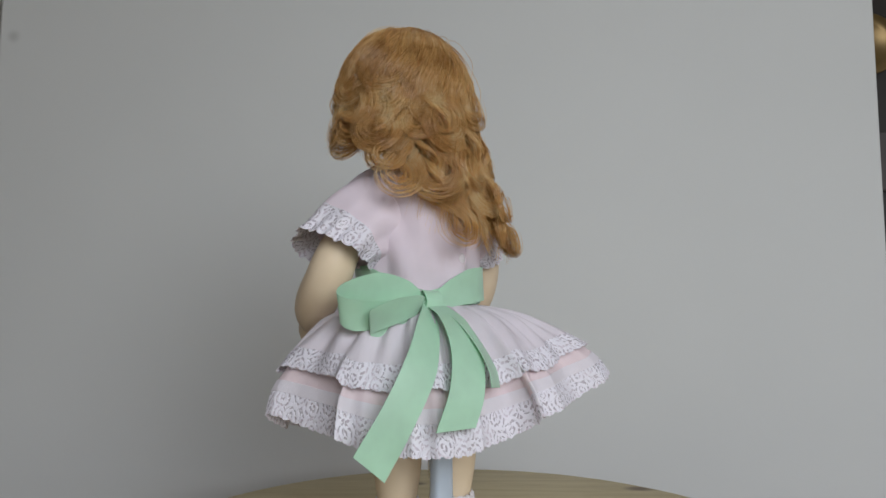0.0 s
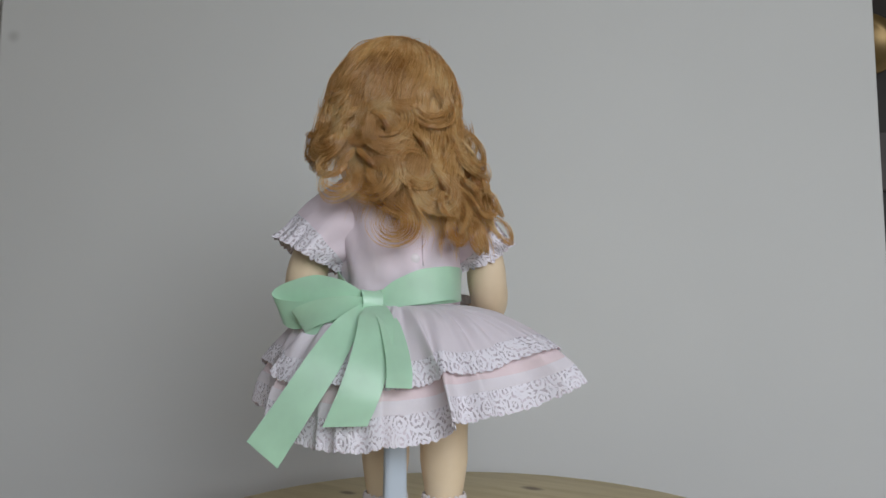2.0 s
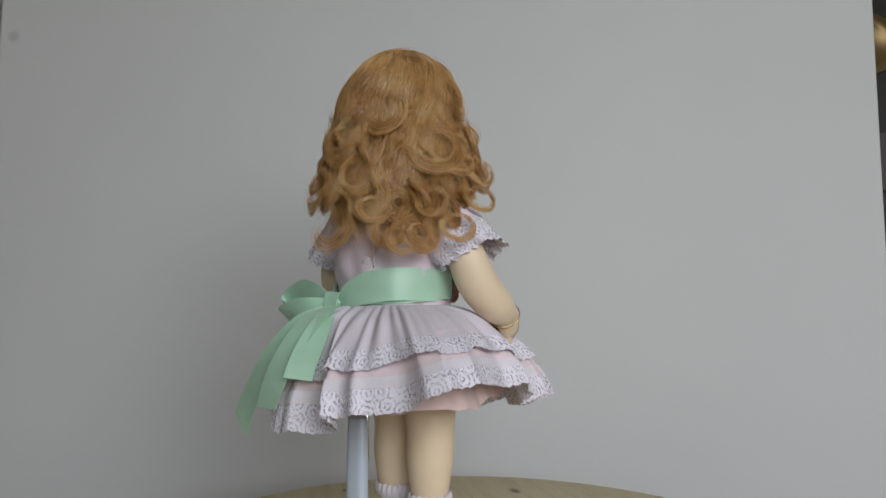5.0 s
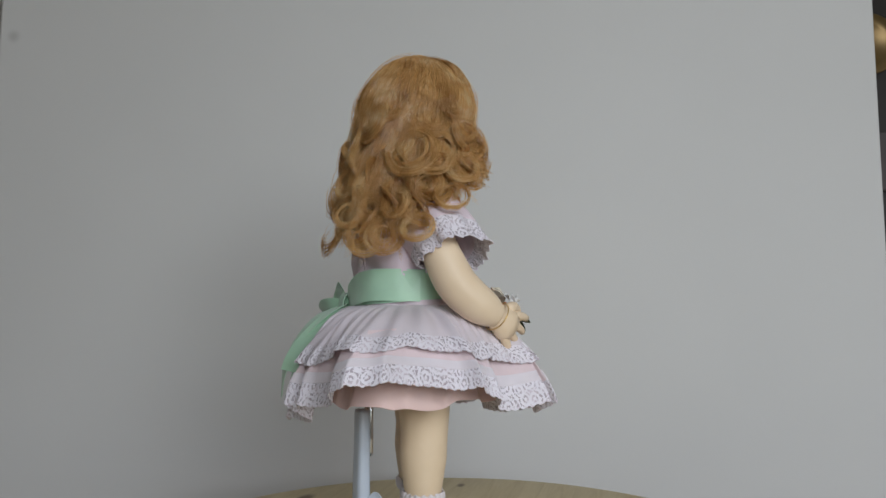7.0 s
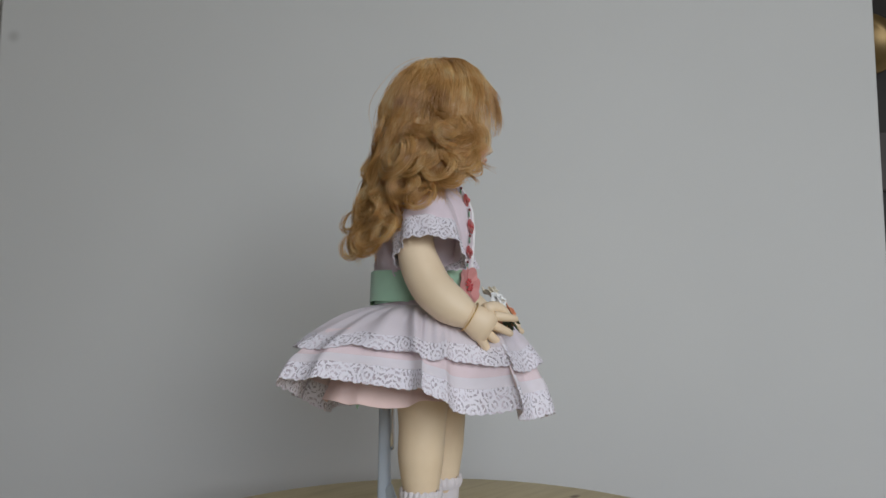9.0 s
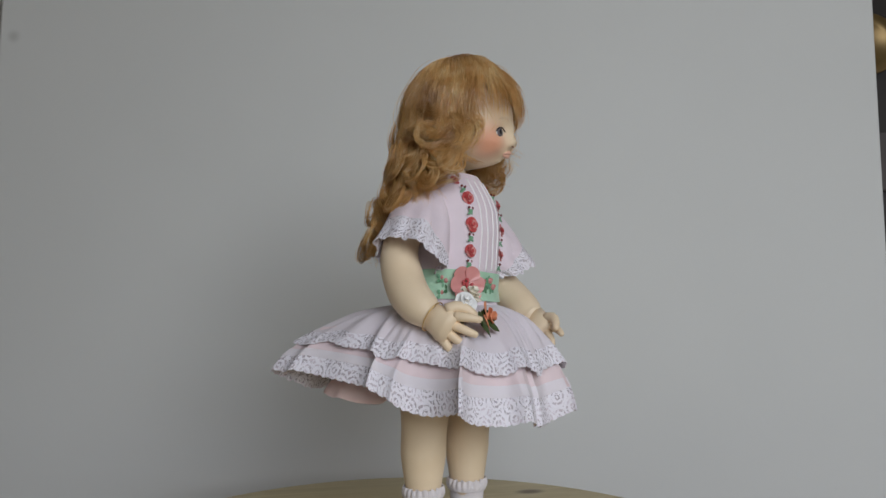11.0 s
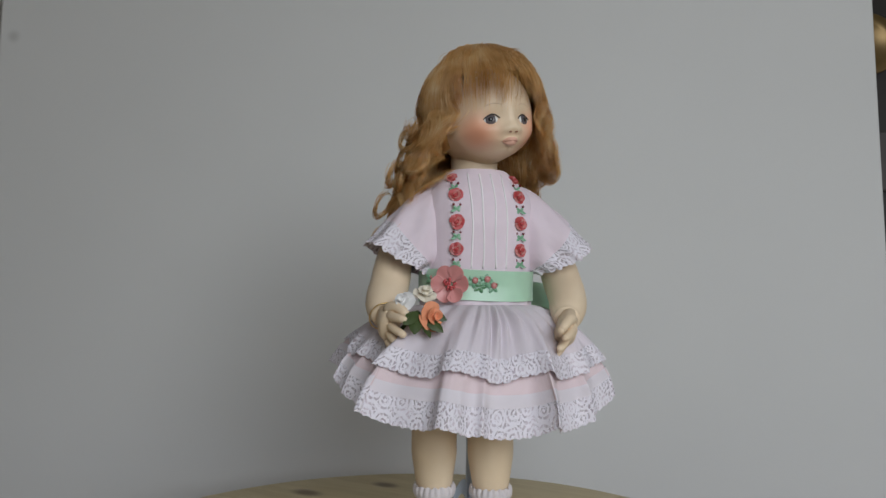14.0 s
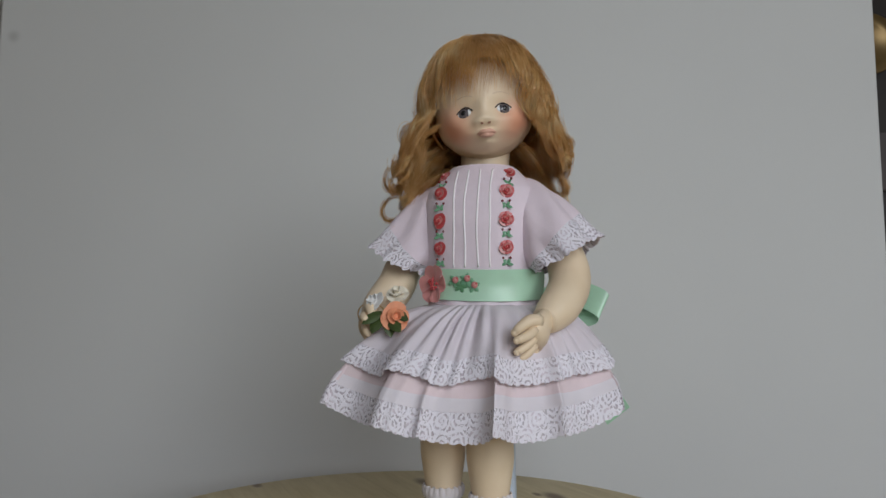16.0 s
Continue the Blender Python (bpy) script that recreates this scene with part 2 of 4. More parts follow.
# ---- geometry helpers ----
class Geo:
    """Gathers grids, tubes and balls into one mesh with uv in metres."""

    def __init__(self):
        self.v, self.f, self.m, self.uv, self.k = [], [], [], [], 0

    def add(self, verts, faces, mat=0, uv=None):
        verts = np.asarray(verts, float)
        self.v.append(verts)
        self.uv.append(np.zeros((len(verts), 2)) if uv is None else np.asarray(uv, float))
        self.f.extend([tuple(i + self.k for i in f) for f in faces])
        self.m.extend([mat] * len(faces))
        self.k += len(verts)
        return self

    def grid(self, p, mat=0, ring=False, uv=None):
        """p: rows x columns x 3; ring: the columns close on themselves."""
        p = np.asarray(p, float)
        r, c = p.shape[:2]
        faces = []
        for i in range(r - 1):
            for j in range(c if ring else c - 1):
                k = (j + 1) % c
                faces.append((i * c + j, i * c + k, (i + 1) * c + k, (i + 1) * c + j))
        return self.add(p.reshape(-1, 3), faces, mat, None if uv is None else np.asarray(uv).reshape(-1, 2))

    def sheet(self, p, thick=0.0005, mat=0, ring=False, uv=None):
        """A grid with thickness, closed round its borders."""
        p = np.asarray(p, float)
        r, c = p.shape[:2]
        du = np.roll(p, -1, 1) - np.roll(p, 1, 1)
        if not ring:
            du[:, 0], du[:, -1] = p[:, 1] - p[:, 0], p[:, -1] - p[:, -2]
        dv = np.gradient(p, axis=0)
        n = np.cross(du, dv)
        n /= np.maximum(np.linalg.norm(n, axis=2, keepdims=True), 1e-12)
        q = np.concatenate([p + n * thick / 2, p - n * thick / 2] * 2).reshape(-1, 3)
        o = r * c
        e2 = 2 * o  # the rim has points of its own, so its edges stay crisp
        faces = []
        cols = c if ring else c - 1
        for i in range(r - 1):
            for j in range(cols):
                k = (j + 1) % c
                a, b, d, e = i * c + j, i * c + k, (i + 1) * c + k, (i + 1) * c + j
                faces.append((a, b, d, e))
                faces.append((o + e, o + d, o + b, o + a))
        for i in (0, r - 1):
            for j in range(cols):
                k = (j + 1) % c
                a, b = e2 + i * c + j, e2 + i * c + k
                faces.append((a, b, o + b, o + a) if i else (b, a, o + a, o + b))
        if not ring:
            for j in (0, c - 1):
                for i in range(r - 1):
                    a, b = e2 + i * c + j, e2 + (i + 1) * c + j
                    faces.append((a, b, o + b, o + a) if j == 0 else (b, a, o + a, o + b))
        u = None if uv is None else np.concatenate([np.asarray(uv).reshape(-1, 2)] * 4)
        return self.add(q, faces, mat, u)

    def tube(self, path, radii, n=12, mat=0, caps=True, flat=1.0, up=(0, 0, 1)):
        """A tube along path; radii: one a point; flat: the second axis as a share of the first."""
        path = np.asarray(path, float)
        radii = np.broadcast_to(np.asarray(radii, float), (len(path),))
        tan = np.gradient(path, axis=0)
        tan /= np.maximum(np.linalg.norm(tan, axis=1, keepdims=True), 1e-12)
        ref = np.asarray(up, float)
        if abs(ref @ tan[0]) > 0.95:
            ref = np.array([1.0, 0, 0])
        rows, ln = [], np.concatenate([[0], np.cumsum(np.linalg.norm(np.diff(path, axis=0), axis=1))])
        a = np.linspace(0, 2 * np.pi, n, endpoint=False)
        uvs = []
        for p, t, r, l in zip(path, tan, radii, ln):
            s = np.cross(ref, t)
            s /= np.linalg.norm(s)
            ref = np.cross(t, s)
            rows.append(p + r * (np.cos(a)[:, None] * s + flat * np.sin(a)[:, None] * ref))
            uvs.append(np.stack([np.full(n, l), a * r], 1))
        k = self.k
        self.grid(rows, mat, True, uvs)
        if caps:
            last = k + (len(path) - 1) * n
            self.f += [tuple(range(k + n - 1, k - 1, -1)), tuple(range(last, last + n))]
            self.m += [mat, mat]
        return self

    def ball(self, centre, radii, mat=0, n=20, rows=12, turn=None):
        th = np.linspace(0.001, np.pi - 0.001, rows)
        ph = np.linspace(0, 2 * np.pi, n, endpoint=False)
        p = np.stack([np.sin(th)[:, None] * np.cos(ph), np.sin(th)[:, None] * np.sin(ph), np.repeat(np.cos(th)[:, None], n, 1)], 2)
        p = p * np.asarray(radii, float)
        if turn is not None:
            p = p @ np.array(turn).T
        return self.grid(p[::-1] + np.asarray(centre, float), mat, True, p[::-1][..., :2])

    def mesh(self, name, mats, smooth=True):
        me = bpy.data.meshes.new(name)
        v = np.concatenate(self.v)
        me.from_pydata(v.tolist(), [], self.f)
        for m in mats:
            me.materials.append(m)
        me.polygons.foreach_set("material_index", self.m)
        me.polygons.foreach_set("use_smooth", [smooth] * len(self.f))
        lay = me.uv_layers.new(name="UVMap")
        idx = np.zeros(len(me.loops), int)
        me.loops.foreach_get("vertex_index", idx)
        lay.data.foreach_set("uv", np.concatenate(self.uv)[idx].ravel())
        me.update()
        return me


def part(name, geo, mats, parent=None, label="", smooth=True):
    mats = mats if isinstance(mats, (list, tuple)) else [mats]
    ob = new(name, geo.mesh(name, mats, smooth))
    if parent:
        ob.parent = parent
    if label:
        ob["label"] = label
    return ob


def thing(name, label, category, group="", kind=""):
    return tagged(new(name), label, category, group, kind)


def boxgeo(lo, hi, bevel=0.0, mat=0):
    bm = bmesh.new()
    bmesh.ops.create_cube(bm, size=1)
    c, s = (Vector(lo) + Vector(hi)) / 2, Vector(hi) - Vector(lo)
    for v in bm.verts:
        v.co = Vector((v.co.x * s.x, v.co.y * s.y, v.co.z * s.z)) + c
    if bevel:
        bmesh.ops.bevel(bm, geom=bm.edges[:], offset=bevel, segments=3, affect="EDGES", profile=0.5)
    bm.verts.index_update()
    g = Geo().add([v.co[:] for v in bm.verts], [tuple(v.index for v in f.verts) for f in bm.faces], mat)
    bm.free()
    return g


def spline(pts, n):
    """Catmull-Rom through pts (any width), n samples."""
    p = np.asarray(pts, float)
    e = np.concatenate([[2 * p[0] - p[1]], p, [2 * p[-1] - p[-2]]])
    out = []
    for u in np.linspace(0, len(p) - 1 - 1e-9, n):
        i = int(u)
        t = u - i
        a, b, c, d = e[i:i + 4]
        out.append(0.5 * (2 * b + (c - a) * t + (2 * a - 5 * b + 4 * c - d) * t * t + (3 * b - a - 3 * c + d) * t ** 3))
    return np.array(out)


def curve_at(xs, ys, x):
    """Smooth periodic or open lookup by dense Catmull-Rom samples."""
    d = spline(np.stack([xs, ys], 1), 40 * len(xs))
    return np.interp(x, d[:, 0], d[:, 1])


# ---- setting ----
def build_room():
    def slab(name, lo, hi, mat, bevel=0.0):
        ob = part(name, boxgeo(lo, hi, bevel), mat, smooth=False)
        return tagged(ob, kind="structure")
    # white wall behind the table; it ends free on one side
    slab("wall_north", (-0.6825, 0.46, -0.75), (0.6712, 0.56, 1.75), M_WALL, 0.004)
    # the rest of the room is unseen, added to enclose and bounce the light
    slab("wall_back", (-1.7, 1.5, -0.75), (2.0, 1.6, 1.75), M_ROOM)
    slab("wall_west", (-1.8, -1.86, -0.75), (-1.7, 1.6, 1.75), M_ROOM)
    slab("wall_east", (2.0, -1.86, -0.75), (2.1, 1.6, 1.75), M_ROOM)
    # south wall, also unseen, added with the window's opening to suit the lamp
    slab("wall_south", (-1.7, -1.86, -0.75), (-0.04, -1.76, 1.75), M_ROOM)
    slab("wall_south", (1.36, -1.86, -0.75), (2.0, -1.76, 1.75), M_ROOM)
    slab("wall_south", (-0.04, -1.86, -0.75), (1.36, -1.76, 0.14), M_ROOM)
    slab("wall_south", (-0.04, -1.86, 1.30), (1.36, -1.76, 1.75), M_ROOM)
    slab("floor", (-1.8, -1.86, -0.85), (2.1, 1.6, -0.75), M_FLOOR)
    slab("ceiling", (-1.8, -1.86, 1.75), (2.1, 1.6, 1.85), M_ROOM)


def build_cupboard():
    c = thing("cupboard", "dark stained wooden cupboard standing past the wall's end", "cupboard")
    c.location = (1.16, 1.02, -0.75)
    part("body", boxgeo((-0.36, -0.2, 0), (0.36, 0.25, 2.2), 0.006), M_DARK, c)
    part("door", boxgeo((-0.35, -0.222, 0.05), (0.35, -0.2, 1.0), 0.004), M_DARK, c)
    part("panel", boxgeo((-0.35, -0.222, 1.19), (0.35, -0.203, 1.31), 0.004), M_GREYCLOTH, c, "grey brown panel")
    v = thing("brass_plate", "round aged brass plate hung on the dark cupboard", "plate")
    v.location = (0.862, 0.78, 0.735)
    g = Geo()
    prof = [(0.002, 0.0), (0.03, 0.0), (0.042, -0.006), (0.062, -0.012), (0.064, -0.010), (0.043, 0.0), (0.03, 0.008), (0.002, 0.008)]
    a = np.linspace(0, 2 * np.pi, 48, endpoint=False)
    g.grid([np.stack([r * np.cos(a), np.full(48, y), r * np.sin(a)], 1) for r, y in prof], 0, True)
    part("disc", g, M_BRASS, v)


def build_table():
    t = thing("table", "plain round wooden table under the turning board", "table")
    t.location = (0, 0, -0.75)
    a = np.linspace(0, 2 * np.pi, 64, endpoint=False)
    prof = ((0.001, 0.68), (0.262, 0.68), (0.265, 0.684), (0.265, 0.704), (0.262, 0.708), (0.001, 0.708))
    part("tabletop", Geo().grid([np.stack([r * np.cos(a), r * np.sin(a), np.full(64, z)], 1) for r, z in prof], 0, True), M_FLOOR, t)
    leg = boxgeo((-0.022, -0.022, 0), (0.022, 0.022, 0.68), 0.003).mesh("leg", [M_FLOOR], False)
    for x in (-0.15, 0.15):
        for y in (-0.15, 0.15):
            ob = new("leg", leg)
            ob.parent, ob.location = t, (x, y, 0)


def build_board():
    b = thing("turntable", "round varnished pine board with dark knots on a turning base", "turntable")
    g = Geo()
    a = np.linspace(0, 2 * np.pi, 160, endpoint=False)
    R = 0.3135
    prof = [(0.001, 0.0), (0.1, 0.0), (0.2, 0.0), (R - 0.004, 0.0), (R - 0.001, -0.001), (R, -0.004), (R, -0.016), (R - 0.003, -0.02), (0.001, -0.02)]
    g.grid([np.stack([r * np.cos(a), r * np.sin(a), np.full(160, z)], 1) for r, z in prof][::-1], 0, True)
    part("board", g, M_PINE, b)
    g = Geo()
    g.grid([np.stack([r * np.cos(a) - 0.021, r * np.sin(a) - 0.018, np.full(160, z)], 1) for r, z in ((0.001, -0.042), (0.1, -0.042), (0.1, -0.02), (0.001, -0.02))], 0, True)
    part("bearing", g, M_STAND, b)
    return b, BOARD_OFF, 0.0


# ---- doll ----
def shape_face(x, y, z):
    """The face's relief on the egg of the head, in the head's own space."""
    front = np.clip(-y / 0.0435, 0, 1)

    def blob(cx, cz, sx, sz):
        return np.exp(-((x - cx) / sx) ** 2 - ((z - cz) / sz) ** 2) * (front > 0.15)
    dx, dy = 0.0, 0.0
    for s in (-1, 1):
        c = blob(0.018 * s, -0.024, 0.013, 0.014)
        dy = dy - 0.0035 * c
        dx = dx + 0.0030 * s * c
        dy = dy + 0.0054 * blob(0.0146 * s, -0.0122, 0.0085, 0.0062)
        dy = dy - 0.0044 * blob(0.0056 * s, -0.0226, 0.0028, 0.0027)
    dy = dy - 0.0095 * blob(0, -0.0415, 0.0125, 0.0062) - 0.0024 * blob(0, 0.012, 0.026, 0.016)
    dy = dy - 0.0032 * blob(0, -0.012, 0.0042, 0.009) - 0.0056 * blob(0, -0.0212, 0.0056, 0.0044)
    dy = dy + 0.0020 * blob(0, -0.0266, 0.004, 0.0016) + 0.0010 * blob(0, -0.0372, 0.009, 0.0016) - 0.0064 * blob(0, -0.0315, 0.0090, 0.0050)
    dy = dy + 0.0016 * blob(0, -0.0316, 0.007, 0.0008)
    z = np.where(z < -0.028, -0.028 + (z + 0.028) * 0.60, z)
    narrow = 1 - 0.28 * np.clip((-0.020 - z) / 0.018, 0, 1)
    return (x + dx) * narrow * 0.95, y + dy, z


def on_head(x, z):
    """Front of the face at lateral x and height z in the head's own space."""
    k = 1 - (x / 0.0415) ** 2 - (z / 0.046) ** 2
    return Vector([float(c) for c in shape_face(x, -0.0435 * math.sqrt(max(k, 0.02)), z)])


def head_points(n=84, rows=72):
    th = np.linspace(0.002, np.pi - 0.002, rows)
    ph = np.linspace(0, 2 * np.pi, n, endpoint=False)
    T, P = np.meshgrid(th, ph, indexing="ij")
    return np.stack(shape_face(0.0415 * np.sin(T) * np.cos(P), 0.0435 * np.sin(T) * np.sin(P), 0.046 * np.cos(T)), 2)


def to_body(p):
    p = np.asarray(p, float)
    return p @ np.array(HEAD_R).T + np.array(HEAD_C)


def hand_geo(g, wrist, tip, palm, thumb_side):
    """A small hand from the wrist towards tip: palm, four fingers, thumb."""
    w, t = Vector(wrist), Vector(tip)
    d = (t - w).normalized()
    n = Vector(palm)
    n = (n - d * n.dot(d)).normalized()
    s = d.cross(n) * thumb_side
    L = (t - w).length
    g.tube([w - d * 0.004, w + d * L * 0.18, w + d * L * 0.36, w + d * L * 0.56], [0.0098, 0.0118, 0.0134, 0.0116], 16, 0, True, 0.62, n)
    for i, (off, ln) in enumerate(((0.0102, 0.86), (0.0036, 1.0), (-0.0030, 0.97), (-0.0092, 0.8))):
        a = w + d * L * 0.46 + s * off
        spread = s * off * 0.5
        reach = L * 0.54 * ln
        path = [a, a + d * reach * 0.35 + spread * 0.5, a + d * reach * 0.7 + spread + n * 0.0018, a + d * reach + spread * 1.3 + n * 0.0045]
        g.tube(spline([p[:] for p in path], 9), np.linspace(0.0040, 0.0027, 9), 10, 0)
        g.ball(path[-1], (0.0027,) * 3, 0, 10, 6)
    a = w + d * L * 0.22 + s * 0.010
    path = [a, a + s * 0.006 + d * 0.005 + n * 0.003, a + s * 0.0075 + d * 0.012 + n * 0.006, a + s * 0.0065 + d * 0.018 + n * 0.0085]
    g.tube(spline([p[:] for p in path], 8), np.linspace(0.0052, 0.0030, 8), 10, 0)
    g.ball(path[-1], (0.0031,) * 3, 0, 10, 6)


ARM_R = [(-0.040, 0.004, 0.282), (-0.056, 0.004, 0.268), (-0.068, 0.003, 0.247), (-0.074, -0.006, 0.225), (-0.0795, -0.017, 0.212), (-0.0825, -0.030, 0.203), (-0.083, -0.037, 0.199)]
ARM_L = [(0.038, -0.001, 0.280), (0.053, -0.005, 0.266), (0.066, -0.010, 0.247), (0.071, -0.018, 0.226), (0.068, -0.035, 0.211), (0.061, -0.050, 0.200), (0.057, -0.058, 0.196)]


def build_doll():
    g = Geo()
    g.grid(to_body(head_points())[::-1], 0, True)
    # eyes: white, iris and pupil lie as shallow caps in the sockets, with a modelled glint
    for s in (-1, 1):
        c = on_head(0.0144 * s, -0.0125)
        turn = HEAD_R @ pose(0, 0, 0, 0, 0, 22 * s).to_3x3()
        for mat, r, rz, back, ry in ((1, 0.0072, 0.0048, 0.0008, 0.0028), (2, 0.0050, 0.0047, -0.0002, 0.0022), (3, 0.0026, 0.0026, -0.0010, 0.0018), (1, 0.0006, 0.0006, -0.0012, 0.0006)):
            q = Vector(c) + Vector((-0.45 * s * back, 0.9 * back, 0))
            # the tiny white ball stands in for a highlight on the pupil
            if mat == 1 and r < 0.001:
                q.x, q.z = q.x + 0.0012, q.z + 0.0013
            g.ball(to_body(q[:]), (r, ry, rz), mat, 24, 12, turn)
        # brow and upper lid lines
        for mat, zz, ln, lift, rad, deep in ((5, -0.0010, 0.0066, 0.0015, 0.0005, 0.0004), (3, -0.0086, 0.0062, 0.0036, 0.0005, -0.0004)):
            pts = []
            for u in np.linspace(-1, 1, 11):
                p = on_head((0.0144 + ln * u) * s, zz - lift * u * u)
                p.y += deep
                pts.append(to_body(p[:]))
            g.tube(pts, rad, 6, mat)
    # nostrils: dark dots put the shade of the hollows into the colour
    for s in (-1, 1):
        q = on_head(0.0026 * s, -0.0240)
        g.ball(to_body((q.x, q.y + 0.0003, q.z)), (0.0013, 0.0009, 0.0009), 6, 10, 6)
    # lips
    for zz, rad, ln, bow in ((-0.0298, 0.0017, 0.0078, 0.0008), (-0.0336, 0.0023, 0.0064, -0.0004)):
        pts, rr = [], []
        for u in np.linspace(-1, 1, 15):
            p = on_head(ln * u, zz - 0.0014 * u * u * (1 if bow > 0 else -0.7) - bow * math.exp(-(u * 5) ** 2))
            p.y += 0.0006
            pts.append(to_body(p[:]))
            rr.append(rad * (1 - 0.8 * u * u) + 0.0002)
        g.tube(pts, rr, 8, 4)
    # neck, body
    g.tube(spline([(0.001, 0.004, 0.345), (0.0, 0.004, 0.325), (0.0, 0.003, 0.308), (0.0, 0.002, 0.298)], 10), np.interp(np.linspace(0, 1, 10), [0, 0.5, 1], [0.021, 0.0195, 0.026]), 28, 0)
    zz = [0.303, 0.295, 0.27, 0.24, 0.21, 0.18, 0.165]
    g.tube([(0, 0.001, z) for z in zz], [0.03, 0.042, 0.044, 0.041, 0.041, 0.046, 0.036], 32, 0, True, 0.86, (0, 1, 0))
    for path, hw, ht, palm, th in ((ARM_R, (-0.083, -0.037, 0.199), (-0.0785, -0.065, 0.181), (0.95, 0.25, 0.15), 1), (ARM_L, (0.057, -0.058, 0.196), (0.0455, -0.076, 0.1705), (-1, 0.1, 0.2), -1)):
        g.tube(spline(path, 28), np.interp(np.linspace(0, 1, 28), [0, 0.2, 0.45, 0.6, 0.75, 0.93, 1], [0.0105, 0.0135, 0.0160, 0.0158, 0.0148, 0.0108, 0.0100]), 22, 0)
        hand_geo(g, hw, ht, palm, th)
    for s in (-1, 1):
        lx, ly = (-0.0355, 0.0) if s < 0 else (0.0075, -0.016)
        path = [(0.022 * s - 0.006, 0.0, 0.19), (lx * 0.6 + 0.009 * s - 0.003, ly * 0.7, 0.15), (lx, ly, 0.115), (lx, ly + 0.001, 0.09), (lx, ly + 0.001, 0.065), (lx, ly, 0.045)]
        g.tube(spline(path, 24), np.interp(np.linspace(0, 1, 24), [0, 0.2, 0.45, 0.62, 0.82, 1], [0.0235, 0.0220, 0.0186, 0.0186, 0.0146, 0.0116]), 26, 0)
    ob = part("doll", g, [M_SKIN, M_EYE, M_IRIS, M_PUPIL, M_LIP, M_BROW, M_NOSTRIL])
    tagged(ob, "pale bisque doll with rosy cheeks standing on the pine board", "doll")
    return ob


